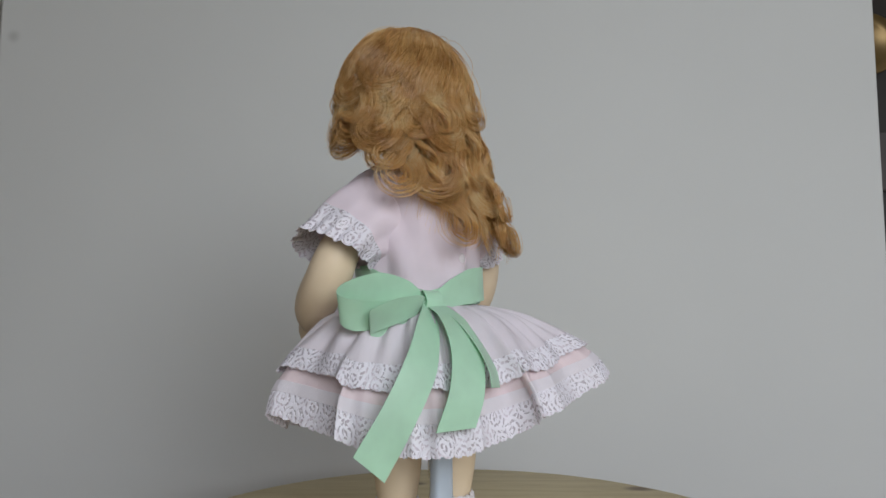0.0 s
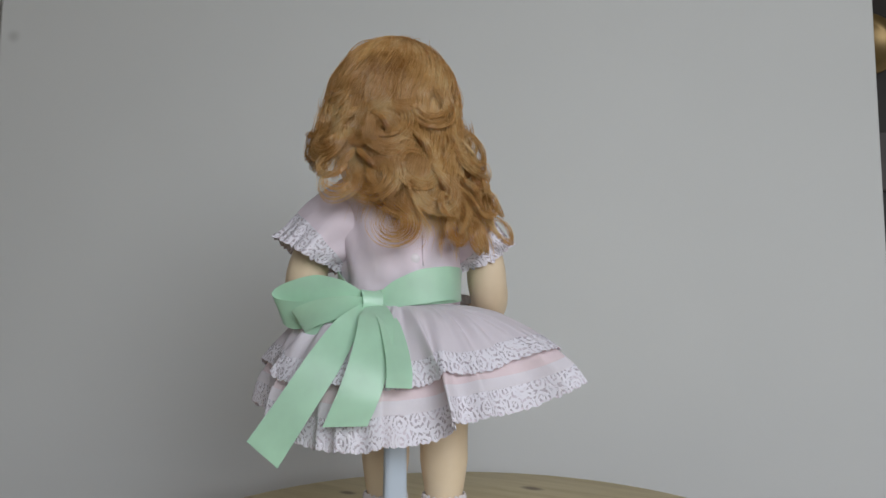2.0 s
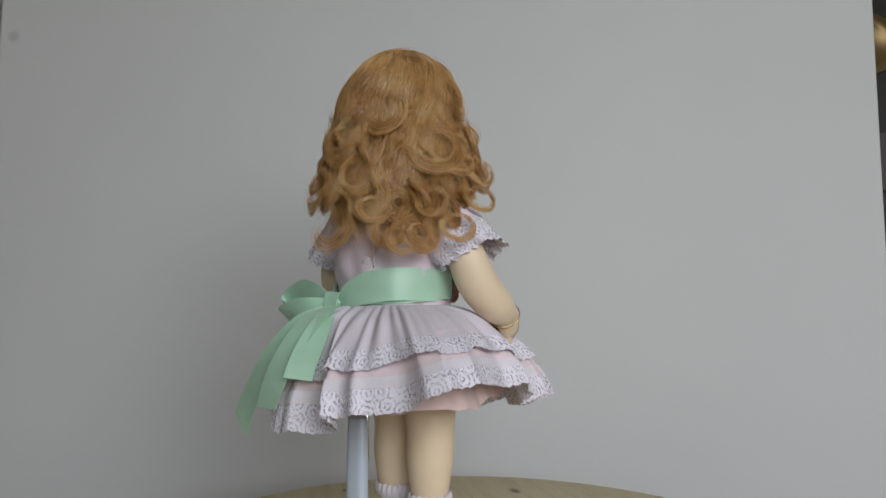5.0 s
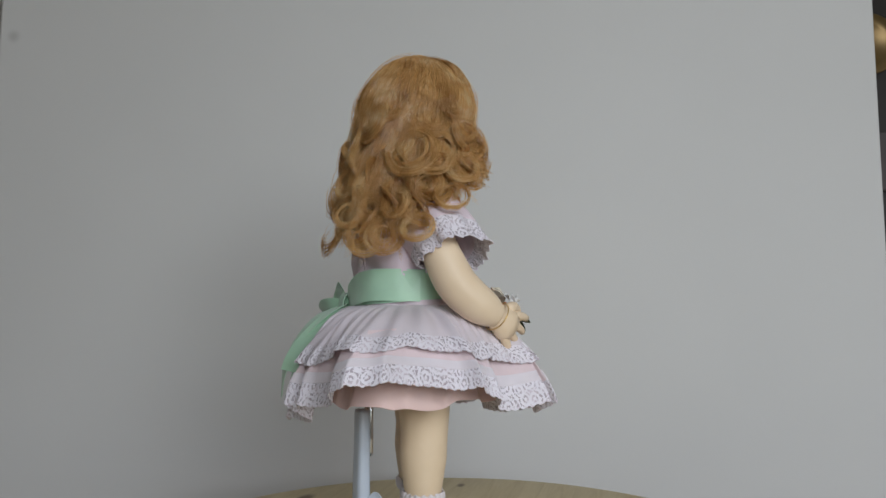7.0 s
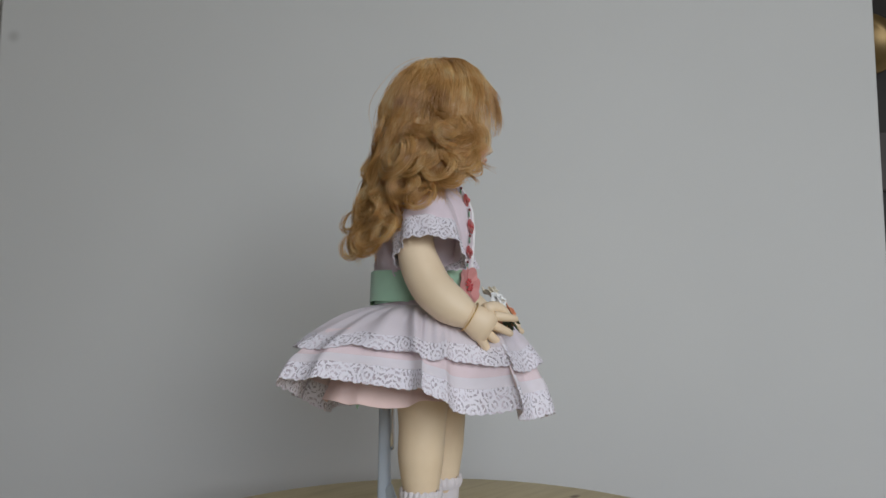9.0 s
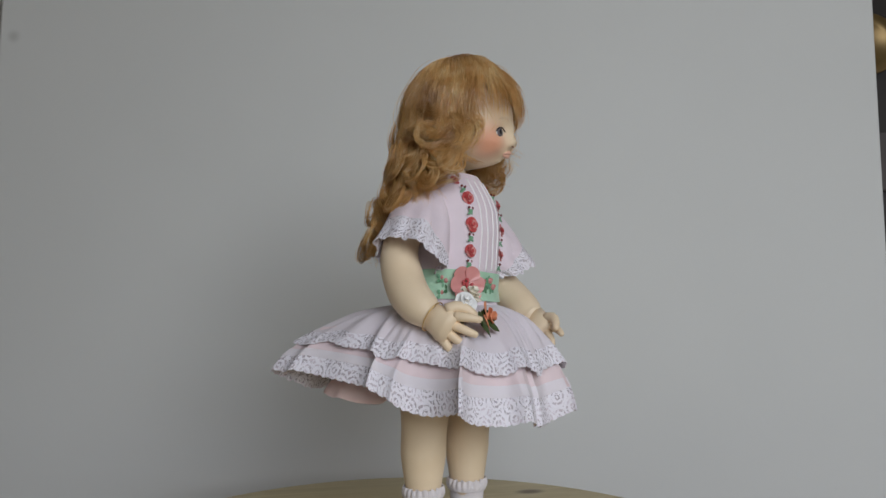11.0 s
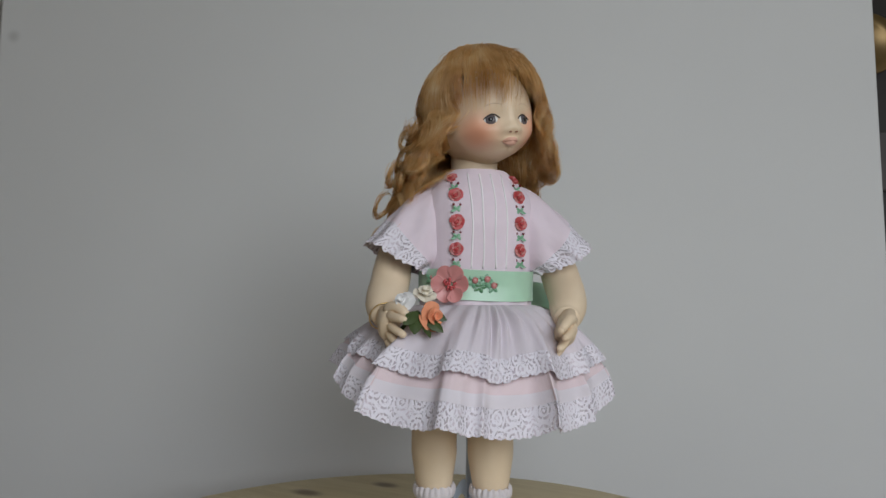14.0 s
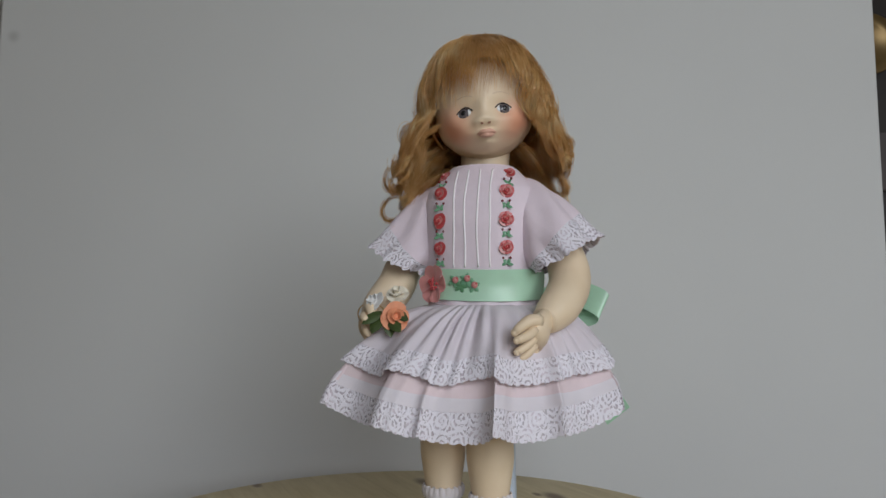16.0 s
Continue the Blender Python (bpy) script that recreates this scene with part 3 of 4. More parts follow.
# ---- wig ----
def build_wig():
    w = thing("wig", "long golden blond curly wig on the doll's head", "wig")
    rng = np.random.default_rng(7)
    cap_r = np.array([0.0470, 0.0465, 0.0505])
    cap_c = np.array(HEAD_C) + np.array([0.0, 0.001, 0.0048])
    R = np.array(HEAD_R)
    bundles = [[], [], 0]
    # cap: covers crown and back, open over the face
    n, rows = 64, 30
    ph = np.linspace(0, 2 * np.pi, n, endpoint=False)
    p = []
    for k in np.linspace(0.02, 1, rows):
        front = np.clip(-np.sin(ph), 0, 1)
        tmax = np.radians(128) - np.radians(66) * np.clip(front * 1.6 - 0.15, 0, 1)
        th = k * tmax
        p.append(np.stack([cap_r[0] * np.sin(th) * np.cos(ph), cap_r[1] * np.sin(th) * np.sin(ph), cap_r[2] * np.cos(th)], 1) @ R.T + cap_c)
    g = Geo().grid(np.array(p)[::-1], 0, True)
    part("cap", g, M_CAP, w)

    def fall(phi, z_end, out, start, sway=0.0):
        """Guide from the crown over the skull and down; phi 0 is the face, positive to the doll's left."""
        pts = []
        er = cap_r * 1.06
        for th in np.radians(np.linspace(start, 92, 8)):
            q = np.array([er[0] * np.sin(th) * np.sin(phi), -er[1] * np.sin(th) * np.cos(phi), er[2] * np.cos(th)])
            pts.append(q @ R.T + cap_c)
        a = pts[-1]
        drop = a[2] - z_end
        if drop > 0:
            for k in np.linspace(0.15, 1, 7):
                r = 1 + out * k
                q = np.array([cap_c[0] + (a[0] - cap_c[0]) * r + sway * k * k, cap_c[1] + (a[1] - cap_c[1]) * r, a[2] - drop * k])
                pts.append(q)
        return np.array(pts)

    a3 = np.array([0, 2 * np.pi / 3, 4 * np.pi / 3])

    def strand(c, ref, thin):
        """One hair as a fine three-sided tube that tapers to its tip."""
        n = len(c)
        rad = thin * rng.uniform(0.7, 1.3) * np.clip((n - np.arange(n)) / 6, 0.25, 1)
        t = np.gradient(c, axis=0)
        t /= np.maximum(np.linalg.norm(t, axis=1, keepdims=True), 1e-12)
        s = np.cross(t, ref)
        s /= np.maximum(np.linalg.norm(s, axis=1, keepdims=True), 1e-12)
        b = np.cross(t, s)
        ringp = c[:, None] + rad[:, None, None] * (np.cos(a3)[None, :, None] * s[:, None] + np.sin(a3)[None, :, None] * b[:, None])
        bundles[0].append(ringp.reshape(-1, 3))
        i = np.arange(n - 1)[:, None] * 3 + np.arange(3)[None]
        j = np.arange(n - 1)[:, None] * 3 + (np.arange(3)[None] + 1) % 3
        bundles[1].append(np.stack([i, j, j + 3, i + 3], 2).reshape(-1, 4) + bundles[2])
        bundles[2] += n * 3

    def outward(gp, tan):
        o = gp - np.array([cap_c[0], cap_c[1], 0])
        o[:, 2] = np.clip(gp[:, 2] - cap_c[2], 0, 1)
        o -= (o * tan).sum(1, keepdims=True) * tan
        return o / np.maximum(np.linalg.norm(o, axis=1, keepdims=True), 1e-9)

    def lock(guide, strands, spread, seg=34, thin=0.00017, wave=0.002, waves=1.4, hook=0.0, flip=1, ph=0.0, short=0.82):
        """A soft lock of hairs that lie side by side, waved, with a hooked tip."""
        gp = spline(guide, seg)
        tan = np.gradient(gp, axis=0)
        tan /= np.linalg.norm(tan, axis=1, keepdims=True)
        outv = outward(gp, tan)
        side = np.cross(tan, outv)
        u = np.linspace(0, 1, seg)
        ease = np.clip(u * 2.5 - 0.3, 0, 1)
        for _ in range(strands):
            ox, oy = spread * rng.normal(0, 0.55), rng.normal(0, 0.0007)
            a = u * 2 * np.pi * waves + ph + rng.normal(0, 0.28)
            x = ox * (0.75 + 0.4 * np.sin(np.pi * u)) + wave * ease * np.sin(a) * rng.uniform(0.7, 1.3)
            o = oy + wave * 0.8 * ease * np.sin(a + 1.3)
            k = np.clip((u - 0.74) / 0.26, 0, 1)
            x = x + flip * hook * k * k * rng.uniform(0.5, 1.4)
            o = o + hook * 0.5 * k ** 2 * rng.uniform(0.3, 1.5)
            stray = rng.normal(0, 0.0009, 3) * (4.0 if rng.uniform() < 0.05 else 1.0) * u[:, None] ** 2
            last = int(seg * rng.uniform(short, 1.0))
            c = gp + side * x[:, None] + outv * o[:, None] + stray
            strand(c[:last], outv[:last], thin)

    def curl(guide, at, radius, turns, strands, width, flip, lead=0.03, lift=0.004, seg=40, thin=0.00017, shrink=0.4, roll=0.3, loose=1.0):
        """A combed curl of hair that lies on the fall of the wig: it comes down, then winds round."""
        gp = spline(guide, 80)
        k = int(min(at, 0.99) * 79)
        tan = gp[min(k + 2, 79)] - gp[max(k - 2, 0)]
        tan /= np.linalg.norm(tan)
        outv = outward(gp[k:k + 1], tan[None])[0]
        side = np.cross(tan, outv) * flip
        lean = rng.uniform(-0.5, 0.5)
        side, W = side * math.cos(lean) - tan * math.sin(lean), -tan * math.cos(lean) - side * math.sin(lean)
        nl = 14
        nr = seg - nl
        tt = np.linspace(1, 0, nl, endpoint=False)
        for _ in range(strands):
            q = rng.uniform(-1, 1)
            r = radius + width * q * 0.5
            a = np.linspace(0, 2 * np.pi * turns * rng.uniform(0.8, 1.15), nr)
            sp = 1 - shrink * rng.uniform(0.7, 1.3) * np.linspace(0, 1, nr) ** 1.2
            lx = r - 0.6 * radius * np.sin(tt * 1.8) + q * width * 0.5 * tt
            x = np.concatenate([lx, r * sp * np.cos(a)]) - radius * 0.4
            w = np.concatenate([lead * tt * rng.uniform(0.8, 1.2), -r * sp * np.sin(a)])
            o = np.concatenate([lift * (1 - tt) - 0.003 * tt, lift + roll * radius * (1 - np.cos(a)) * 0.5]) + rng.normal(0, 0.0011)
            o = o - x * x / 0.10 - np.clip(w, 0, 1) ** 2 / 0.085
            fl = np.linspace(0, 1, seg)[:, None]
            jit = rng.normal(0, 0.0006, 3) * loose + rng.normal(0, 0.0011, 3) * loose * (3.5 if rng.uniform() < 0.06 else 1.0) * fl ** 2
            c = gp[k] + x[:, None] * side + w[:, None] * W + o[:, None] * outv + jit
            last = int(seg * rng.uniform(0.58, 1.0))
            strand(c[:last], np.repeat(outv[None], last, 0), thin)

    deg = math.radians
    LEN_D = [50, 85, 120, 150, 180, 225, 250, 275, 310]
    LEN_Z = [0.332, 0.314, 0.294, 0.260, 0.240, 0.242, 0.262, 0.302, 0.326]
    OUT_D = [50, 90, 150, 180, 225, 270, 310]
    OUT_K = [0.02, 0.13, 0.20, 0.32, 0.47, 0.28, 0.02]

    def guide_for(d, layer=0.0, up=0.0):
        return fall(deg(d), float(np.interp(d, LEN_D, LEN_Z)) + up, float(np.interp(d, OUT_D, OUT_K)) + layer, 6 + 60 * layer)

    def ringlet(guide, begin, radius, turns, strands, flip, thick=0.0022, seg=54):
        """A hanging ringlet: the hairs leave the fall and wind round its line."""
        gp = spline(guide, seg)
        tan = np.gradient(gp, axis=0)
        tan /= np.linalg.norm(tan, axis=1, keepdims=True)
        outv = outward(gp, tan)
        side = np.cross(tan, outv)
        u = np.linspace(0, 1, seg)
        k = np.clip((u - begin) / (1 - begin), 0, 1)
        ph = rng.uniform(0, 6.28)
        for _ in range(strands):
            j = rng.normal(0, 0.16)
            r = (radius + thick * rng.uniform(-1, 1)) * np.clip(k * 3.5, 0, 1) * (1 - 0.25 * k)
            ang = flip * (2 * np.pi * turns * k ** 0.9) + ph + j
            lay = 0.006 * rng.normal(0, 0.6) * (1 - np.clip(k * 3, 0, 1))
            c = gp + side * (r * np.cos(ang) + lay)[:, None] + outv * (0.6 * r + 0.9 * r * np.sin(ang) + 0.002)[:, None]
            c = c + rng.normal(0, 0.0007, 3) * (3.0 if rng.uniform() < 0.06 else 1.0) * u[:, None] ** 2
            c[:, 2] += rng.normal(0, 0.0012) * k
            last = int(seg * rng.uniform(0.84, 1.0))
            strand(c[:last], outv[:last], 0.00017)

    # thin bangs that let the forehead show, longer towards the temples
    for row, (count, lo, many, short) in enumerate(((19, 106, 24, 0.86), (17, 99, 24, 0.82), (13, 76, 46, 0.74))):
        for phi in np.linspace(-66, 66, count):
            er = cap_r * (1.035 + 0.012 * row)
            pts = []
            f = deg(phi + rng.uniform(-4, 4))
            bend = deg(9) * (1 if phi > 8 else -1)
            endth = lo + max(0, phi - 30) * 0.5 + max(0, -phi - 30) * 0.12 + rng.uniform(-8, 4)
            for th in np.radians(np.linspace(5, endth, 8)):
                ff = f + bend * (th / 1.5) ** 2
                puff = 1 + 0.13 * math.sin(min(math.pi, th * 1.55))
                q = np.array([er[0] * np.sin(th) * np.sin(ff), -er[1] * puff * np.sin(th) * np.cos(ff), er[2] * (1 + 0.06 * math.sin(min(math.pi, th * 2.2))) * np.cos(th)])
                pts.append(q @ R.T + cap_c)
            lock(np.array(pts), many, 0.0085, 22, wave=0.0022, waves=1.1, ph=phi * 0.05, hook=0.004, flip=1 if phi > 8 else -1, short=short)
    # curtains of hair that frame the cheeks
    for d, z_end, out in ((50, 0.338, 0.02), (57, 0.330, 0.05), (66, 0.326, 0.10), (292, 0.332, 0.0), (284, 0.322, 0.06)):
        lock(fall(deg(d), z_end, out, 8), 62, 0.0095, 30, wave=0.0052, waves=1.9, hook=0.008, flip=1 if d < 180 else -1, ph=0.6 + d * 0.01)
    # the fall of hair behind and at the sides, waved together
    for layer, count, amp, tight in ((0.0, 36, 0.0035, 0.0125), (0.05, 34, 0.0050, 0.0095), (0.09, 26, 0.0058, 0.0075)):
        for k in range(count):
            d = 62 + (292 - 62) * (k + rng.uniform(0.2, 0.8)) / count
            ph = 1.8 * math.sin(deg(d) * 2.0) + 1.2 * math.sin(deg(d) * 5 + 1) + 22 * layer + rng.uniform(-0.4, 0.4)
            lock(guide_for(d, layer, rng.uniform(-0.004, 0.016)), 78, tight, 34, wave=amp * rng.uniform(0.8, 1.25), waves=2.5, hook=rng.uniform(0.004, 0.016), flip=rng.choice([-1, 1]), ph=ph, short=0.86)
    # inner hair close to the neck
    for d in np.linspace(78, 282, 26):
        z_end = float(np.interp(d, LEN_D, LEN_Z)) + 0.010
        lock(fall(deg(d + rng.uniform(-3, 3)), z_end, float(np.interp(d, OUT_D, OUT_K)) - 0.22, 30), 46, 0.0130, 24, wave=0.003, waves=2.0, hook=0.008, flip=rng.choice([-1, 1]), ph=rng.uniform(0, 6), short=0.85)
    # combed curls over the fall: open bends above, rounder ones below
    for row, (at, step, r0, t0, t1) in enumerate(((0.47, 34, 0.0190, 0.22, 0.42), (0.57, 30, 0.0175, 0.35, 0.8), (0.69, 27, 0.0150, 0.6, 1.25), (0.82, 27, 0.0135, 0.6, 1.3), (0.93, 24, 0.0125, 0.5, 1.0))):
        d = 72 + 8 * row
        while d < 284:
            dd = d + rng.uniform(-8, 8)
            curl(guide_for(dd, 0.085 + 0.04 * rng.uniform(), 0.004), at + rng.uniform(-0.07, 0.07), r0 * rng.uniform(0.65, 1.3), rng.uniform(t0, t1), 74, rng.uniform(0.009, 0.015), rng.choice([-1, 1]), rng.uniform(0.028, 0.046), 0.0036 + 0.0006 * row, 36, 0.00018, roll=rng.uniform(0.2, 0.5) + 0.07 * row, loose=0.9, shrink=rng.uniform(0.15, 0.55))
            d += step * rng.uniform(0.75, 1.25)
    # ringlets that hang along the lower edge
    for k, d in enumerate((92, 108, 122, 137, 150, 163, 176, 188, 199, 210, 221, 232, 243, 254, 266, 280)):
        ringlet(guide_for(d + rng.uniform(-4, 4), 0.06 + 0.05 * rng.uniform(), rng.uniform(-0.008, 0.012)), rng.uniform(0.50, 0.68), rng.uniform(0.0055, 0.0095), rng.uniform(1.3, 2.3), 62, rng.choice([-1, 1]))
    # full curls beside the cheeks
    for d, at, r, t, f in ((278, 0.66, 0.0150, 0.8, 1), (266, 0.76, 0.0150, 1.0, 1), (74, 0.80, 0.0112, 0.6, -1), (84, 0.90, 0.0112, 0.8, -1), (72, 0.62, 0.0112, 0.5, -1), (98, 0.72, 0.0140, 0.9, 1)):
        curl(guide_for(d, 0.08, 0.0), at, r, t, 84, 0.013, f, 0.036, 0.003, 36, roll=0.35, shrink=0.25, loose=0.8)
    # loose ringlets that stand off at the sides
    for d, at, r, out in ((255, 0.78, 0.012, 0.42), (238, 0.70, 0.011, 0.40), (228, 0.92, 0.012, 0.34), (246, 0.86, 0.012, 0.40), (262, 0.60, 0.010, 0.34), (216, 0.84, 0.011, 0.34), (283, 0.90, 0.009, 0.10), (205, 0.95, 0.011, 0.26), (190, 0.85, 0.010, 0.3), (95, 0.80, 0.009, 0.15), (120, 0.9, 0.010, 0.18), (268, 0.66, 0.011, 0.26), (75, 0.92, 0.009, 0.12)):
        curl(guide_for(d, out), at, r, rng.uniform(0.9, 1.3), 22, 0.005, rng.choice([-1, 1]), 0.03, 0.003, 44, 0.0002, 0.25, 0.9, 0.8)
    me = bpy.data.meshes.new("hair")
    v, f = np.concatenate(bundles[0]), np.concatenate(bundles[1])
    me.vertices.add(len(v))
    me.vertices.foreach_set("co", v.ravel())
    me.loops.add(f.size)
    me.loops.foreach_set("vertex_index", f.ravel())
    me.polygons.add(len(f))
    me.polygons.foreach_set("loop_start", np.arange(0, f.size, 4))
    me.update(calc_edges=True)
    me.polygons.foreach_set("use_smooth", np.ones(len(f), bool))
    me.materials.append(M_HAIR)
    ob = new("hair", me)
    ob.parent = w
    tagged(ob, "golden blond mohair in loose curls", kind="stuff")
    return w


# ---- dress ----
BZ = [0.196, 0.206, 0.222, 0.245, 0.270, 0.288, 0.299, 0.308, 0.316, 0.3185]
BX = [0.0445, 0.0445, 0.0450, 0.0465, 0.0485, 0.0490, 0.0455, 0.0370, 0.0290, 0.0262]
BY = [0.0415, 0.0415, 0.0390, 0.0415, 0.0430, 0.0415, 0.0375, 0.0325, 0.0280, 0.0262]


def body_r(z):
    return float(np.interp(z, BZ, BX)), float(np.interp(z, BZ, BY))


def on_bodice(x, z, lift=0.0, back=False):
    rx, ry = body_r(z)
    k = min(abs(x) / rx, 0.97)
    y = (ry + lift) * (1 - k ** 2.3) ** (1 / 2.3)
    return Vector((x, y if back else -y, z))


def ring_at(rx, ry, n, e=2.3):
    a = np.linspace(0, 2 * np.pi, n, endpoint=False)
    c, s = np.cos(a), np.sin(a)
    k = (np.abs(c) ** e + np.abs(s) ** e) ** (-1 / e)
    return rx * k * c, ry * k * s, a


HEM_D = [-180, -135, -110, -90, -65, -45, -20, 0, 30, 60, 90, 120, 150, 180]
HEM_R = [0.090, 0.127, 0.116, 0.097, 0.098, 0.112, 0.104, 0.098, 0.104, 0.112, 0.116, 0.112, 0.100, 0.090]
HEM_Z = [0.126, 0.150, 0.158, 0.148, 0.134, 0.131, 0.122, 0.118, 0.119, 0.122, 0.132, 0.120, 0.114, 0.126]


def folds(a, seed=0):
    """Uneven soft folds round the skirt, from about -1 to 1."""
    return np.tanh(fold_waves(a, seed, 0.0) * 0.95)


def fold_waves(a, seed, turn):
    rng = np.random.default_rng(40 + seed)
    w = np.zeros_like(a)
    for k, amp in ((3, 0.35), (5, 0.45), (7, 0.75), (9, 0.6), (11, 0.5), (14, 0.38), (17, 0.26), (22, 0.16)):
        p = k * a + rng.uniform(0, 6.28) + 1.0 * np.sin(2 * a + rng.uniform(0, 6.28))
        w += amp * np.sin(p + 0.6 * np.sin(p) + turn)
    return w


def skirt_rows(s0, s1, rows, n, out, lift, amp, phase=0.0, lace_edge=0.0, seed=0):
    """Rows of the flared skirt between two shares of its fall; a=0 is the front, positive to her left."""
    a = np.linspace(-np.pi, np.pi, n, endpoint=False)
    hr = curve_at(HEM_D, HEM_R, np.degrees(a))
    hz = curve_at(HEM_D, HEM_Z, np.degrees(a)) + lift
    fo, gather = folds(a + phase), np.sin(43 * a + 4 * np.sin(5 * a)) * (0.6 + 0.4 * np.sin(7 * a + 1)) + 0.6 * np.sin(27 * a + 2 * np.sin(3 * a))
    top = 0.2125 if not seed else 0.2072
    bump = 0.0 if not seed else 0.005 * folds(a, 9)
    p = []
    for s in np.linspace(s0, s1, rows):
        wx, wy = 0.0462, 0.0402
        base = np.sqrt((wx * np.sin(a)) ** 2 + (wy * np.cos(a)) ** 2)
        r = base + (hr - base) * (0.42 * s ** 0.9 + 0.58 * math.sin(min(1.0, s) * math.pi / 2) ** 0.85) + out * min(1, 0.25 + s * 4)
        r = r + amp * fo * min(1, s * 1.15) ** 1.3 + 0.0046 * gather * min(1, s * 6 + 0.12) * max(0, 1 - s * 1.35)
        z = top - (top - hz) * s ** 1.22
        b = a + 0.055 * fold_waves(a + phase, 0, math.pi / 2) * min(1, s * 1.3)
        z = z + 0.005 * fo * s * s + bump * s
        p.append(np.stack([r * np.sin(b) - 0.012 * s, -r * np.cos(b), z], 1))
    p = np.array(p)
    if lace_edge:
        ln = np.concatenate([[0], np.cumsum(np.linalg.norm(np.diff(p[-1], axis=0), axis=1))])
        sc = np.abs(np.sin(ln / 0.0075 * np.pi)) ** 0.6 * 0.0016 + np.abs(np.sin(ln / 0.0022 * np.pi)) * 0.0011
        dv = p[-1] - p[-2]
        dv /= np.linalg.norm(dv, axis=1, keepdims=True)
        p[-1] += dv * (sc[:, None] - 0.0012)
    return p


def uv_of(p):
    """Lengths along the last row, and down to it, in metres."""
    c = np.concatenate([[0], np.cumsum(np.linalg.norm(np.diff(p[-1], axis=0), axis=1))])
    d = np.linalg.norm(np.diff(p, axis=0), axis=2)
    v = np.concatenate([np.cumsum(d[::-1], axis=0)[::-1], np.zeros((1, p.shape[1]))])
    return np.stack([np.broadcast_to(c, v.shape), v], 2)


def rose(name, c, nrm, r, mats, parent, label, seed=0, depth=0.55):
    """A small folded rose facing nrm: a bud with overlapping petals round it."""
    rng = np.random.default_rng(seed)
    nrm = Vector(nrm).normalized()
    q = nrm.to_track_quat("Z", "Y").to_matrix()
    bud = part(name, Geo().ball(Vector(c) + nrm * r * depth * 0.35, (r * 0.3,) * 3, 0, 10, 6), mats[0], parent, label)
    for ringi, (rr, cnt, h, tilt) in enumerate(((0.22, 3, 0.50, 0.1), (0.50, 4, 0.36, 0.45), (0.82, 5, 0.16, 0.9))):
        for k in range(cnt):
            a = 2 * math.pi * (k + 0.5 * ringi) / cnt + rng.uniform(-0.25, 0.25)
            big, wav = rng.uniform(0.88, 1.12), rng.uniform(0, 6)
            pts = []
            for u in np.linspace(0, 1, 5):
                row = []
                for v in np.linspace(-1, 1, 7):
                    ang = a + v * math.pi / cnt * 1.25
                    rad = r * big * (0.12 + (rr - 0.02) * u + 0.10 * u * tilt * (1 - v * v))
                    z = r * depth * (h + 0.35 * u * (1 - tilt) + 0.18 * (1 - v * v) * u - 0.10 * u * u * tilt + 0.07 * u * math.sin(3 * v + wav))
                    row.append((q @ Vector((rad * math.cos(ang), rad * math.sin(ang), z)) + Vector(c))[:])
                pts.append(row)
            part("petal", Geo().sheet(np.array(pts), r * 0.05), mats[(ringi + k) % len(mats)], bud)
    return bud


def leaf_geo(g, c, along, nrm, ln, wd, mat):
    along, nrm = Vector(along).normalized(), Vector(nrm).normalized()
    side = along.cross(nrm)
    p = []
    for u in np.linspace(0, 1, 7):
        w = wd * math.sin(math.pi * min(0.999, u * 0.94 + 0.05)) ** 0.8
        p.append([(Vector(c) + along * ln * u + side * w * v + nrm * (0.25 * wd * (1 - abs(v)) * math.sin(math.pi * u) + 0.0004))[:] for v in (-1, -0.5, 0, 0.5, 1)])
    g.sheet(np.array(p), 0.0004, mat)


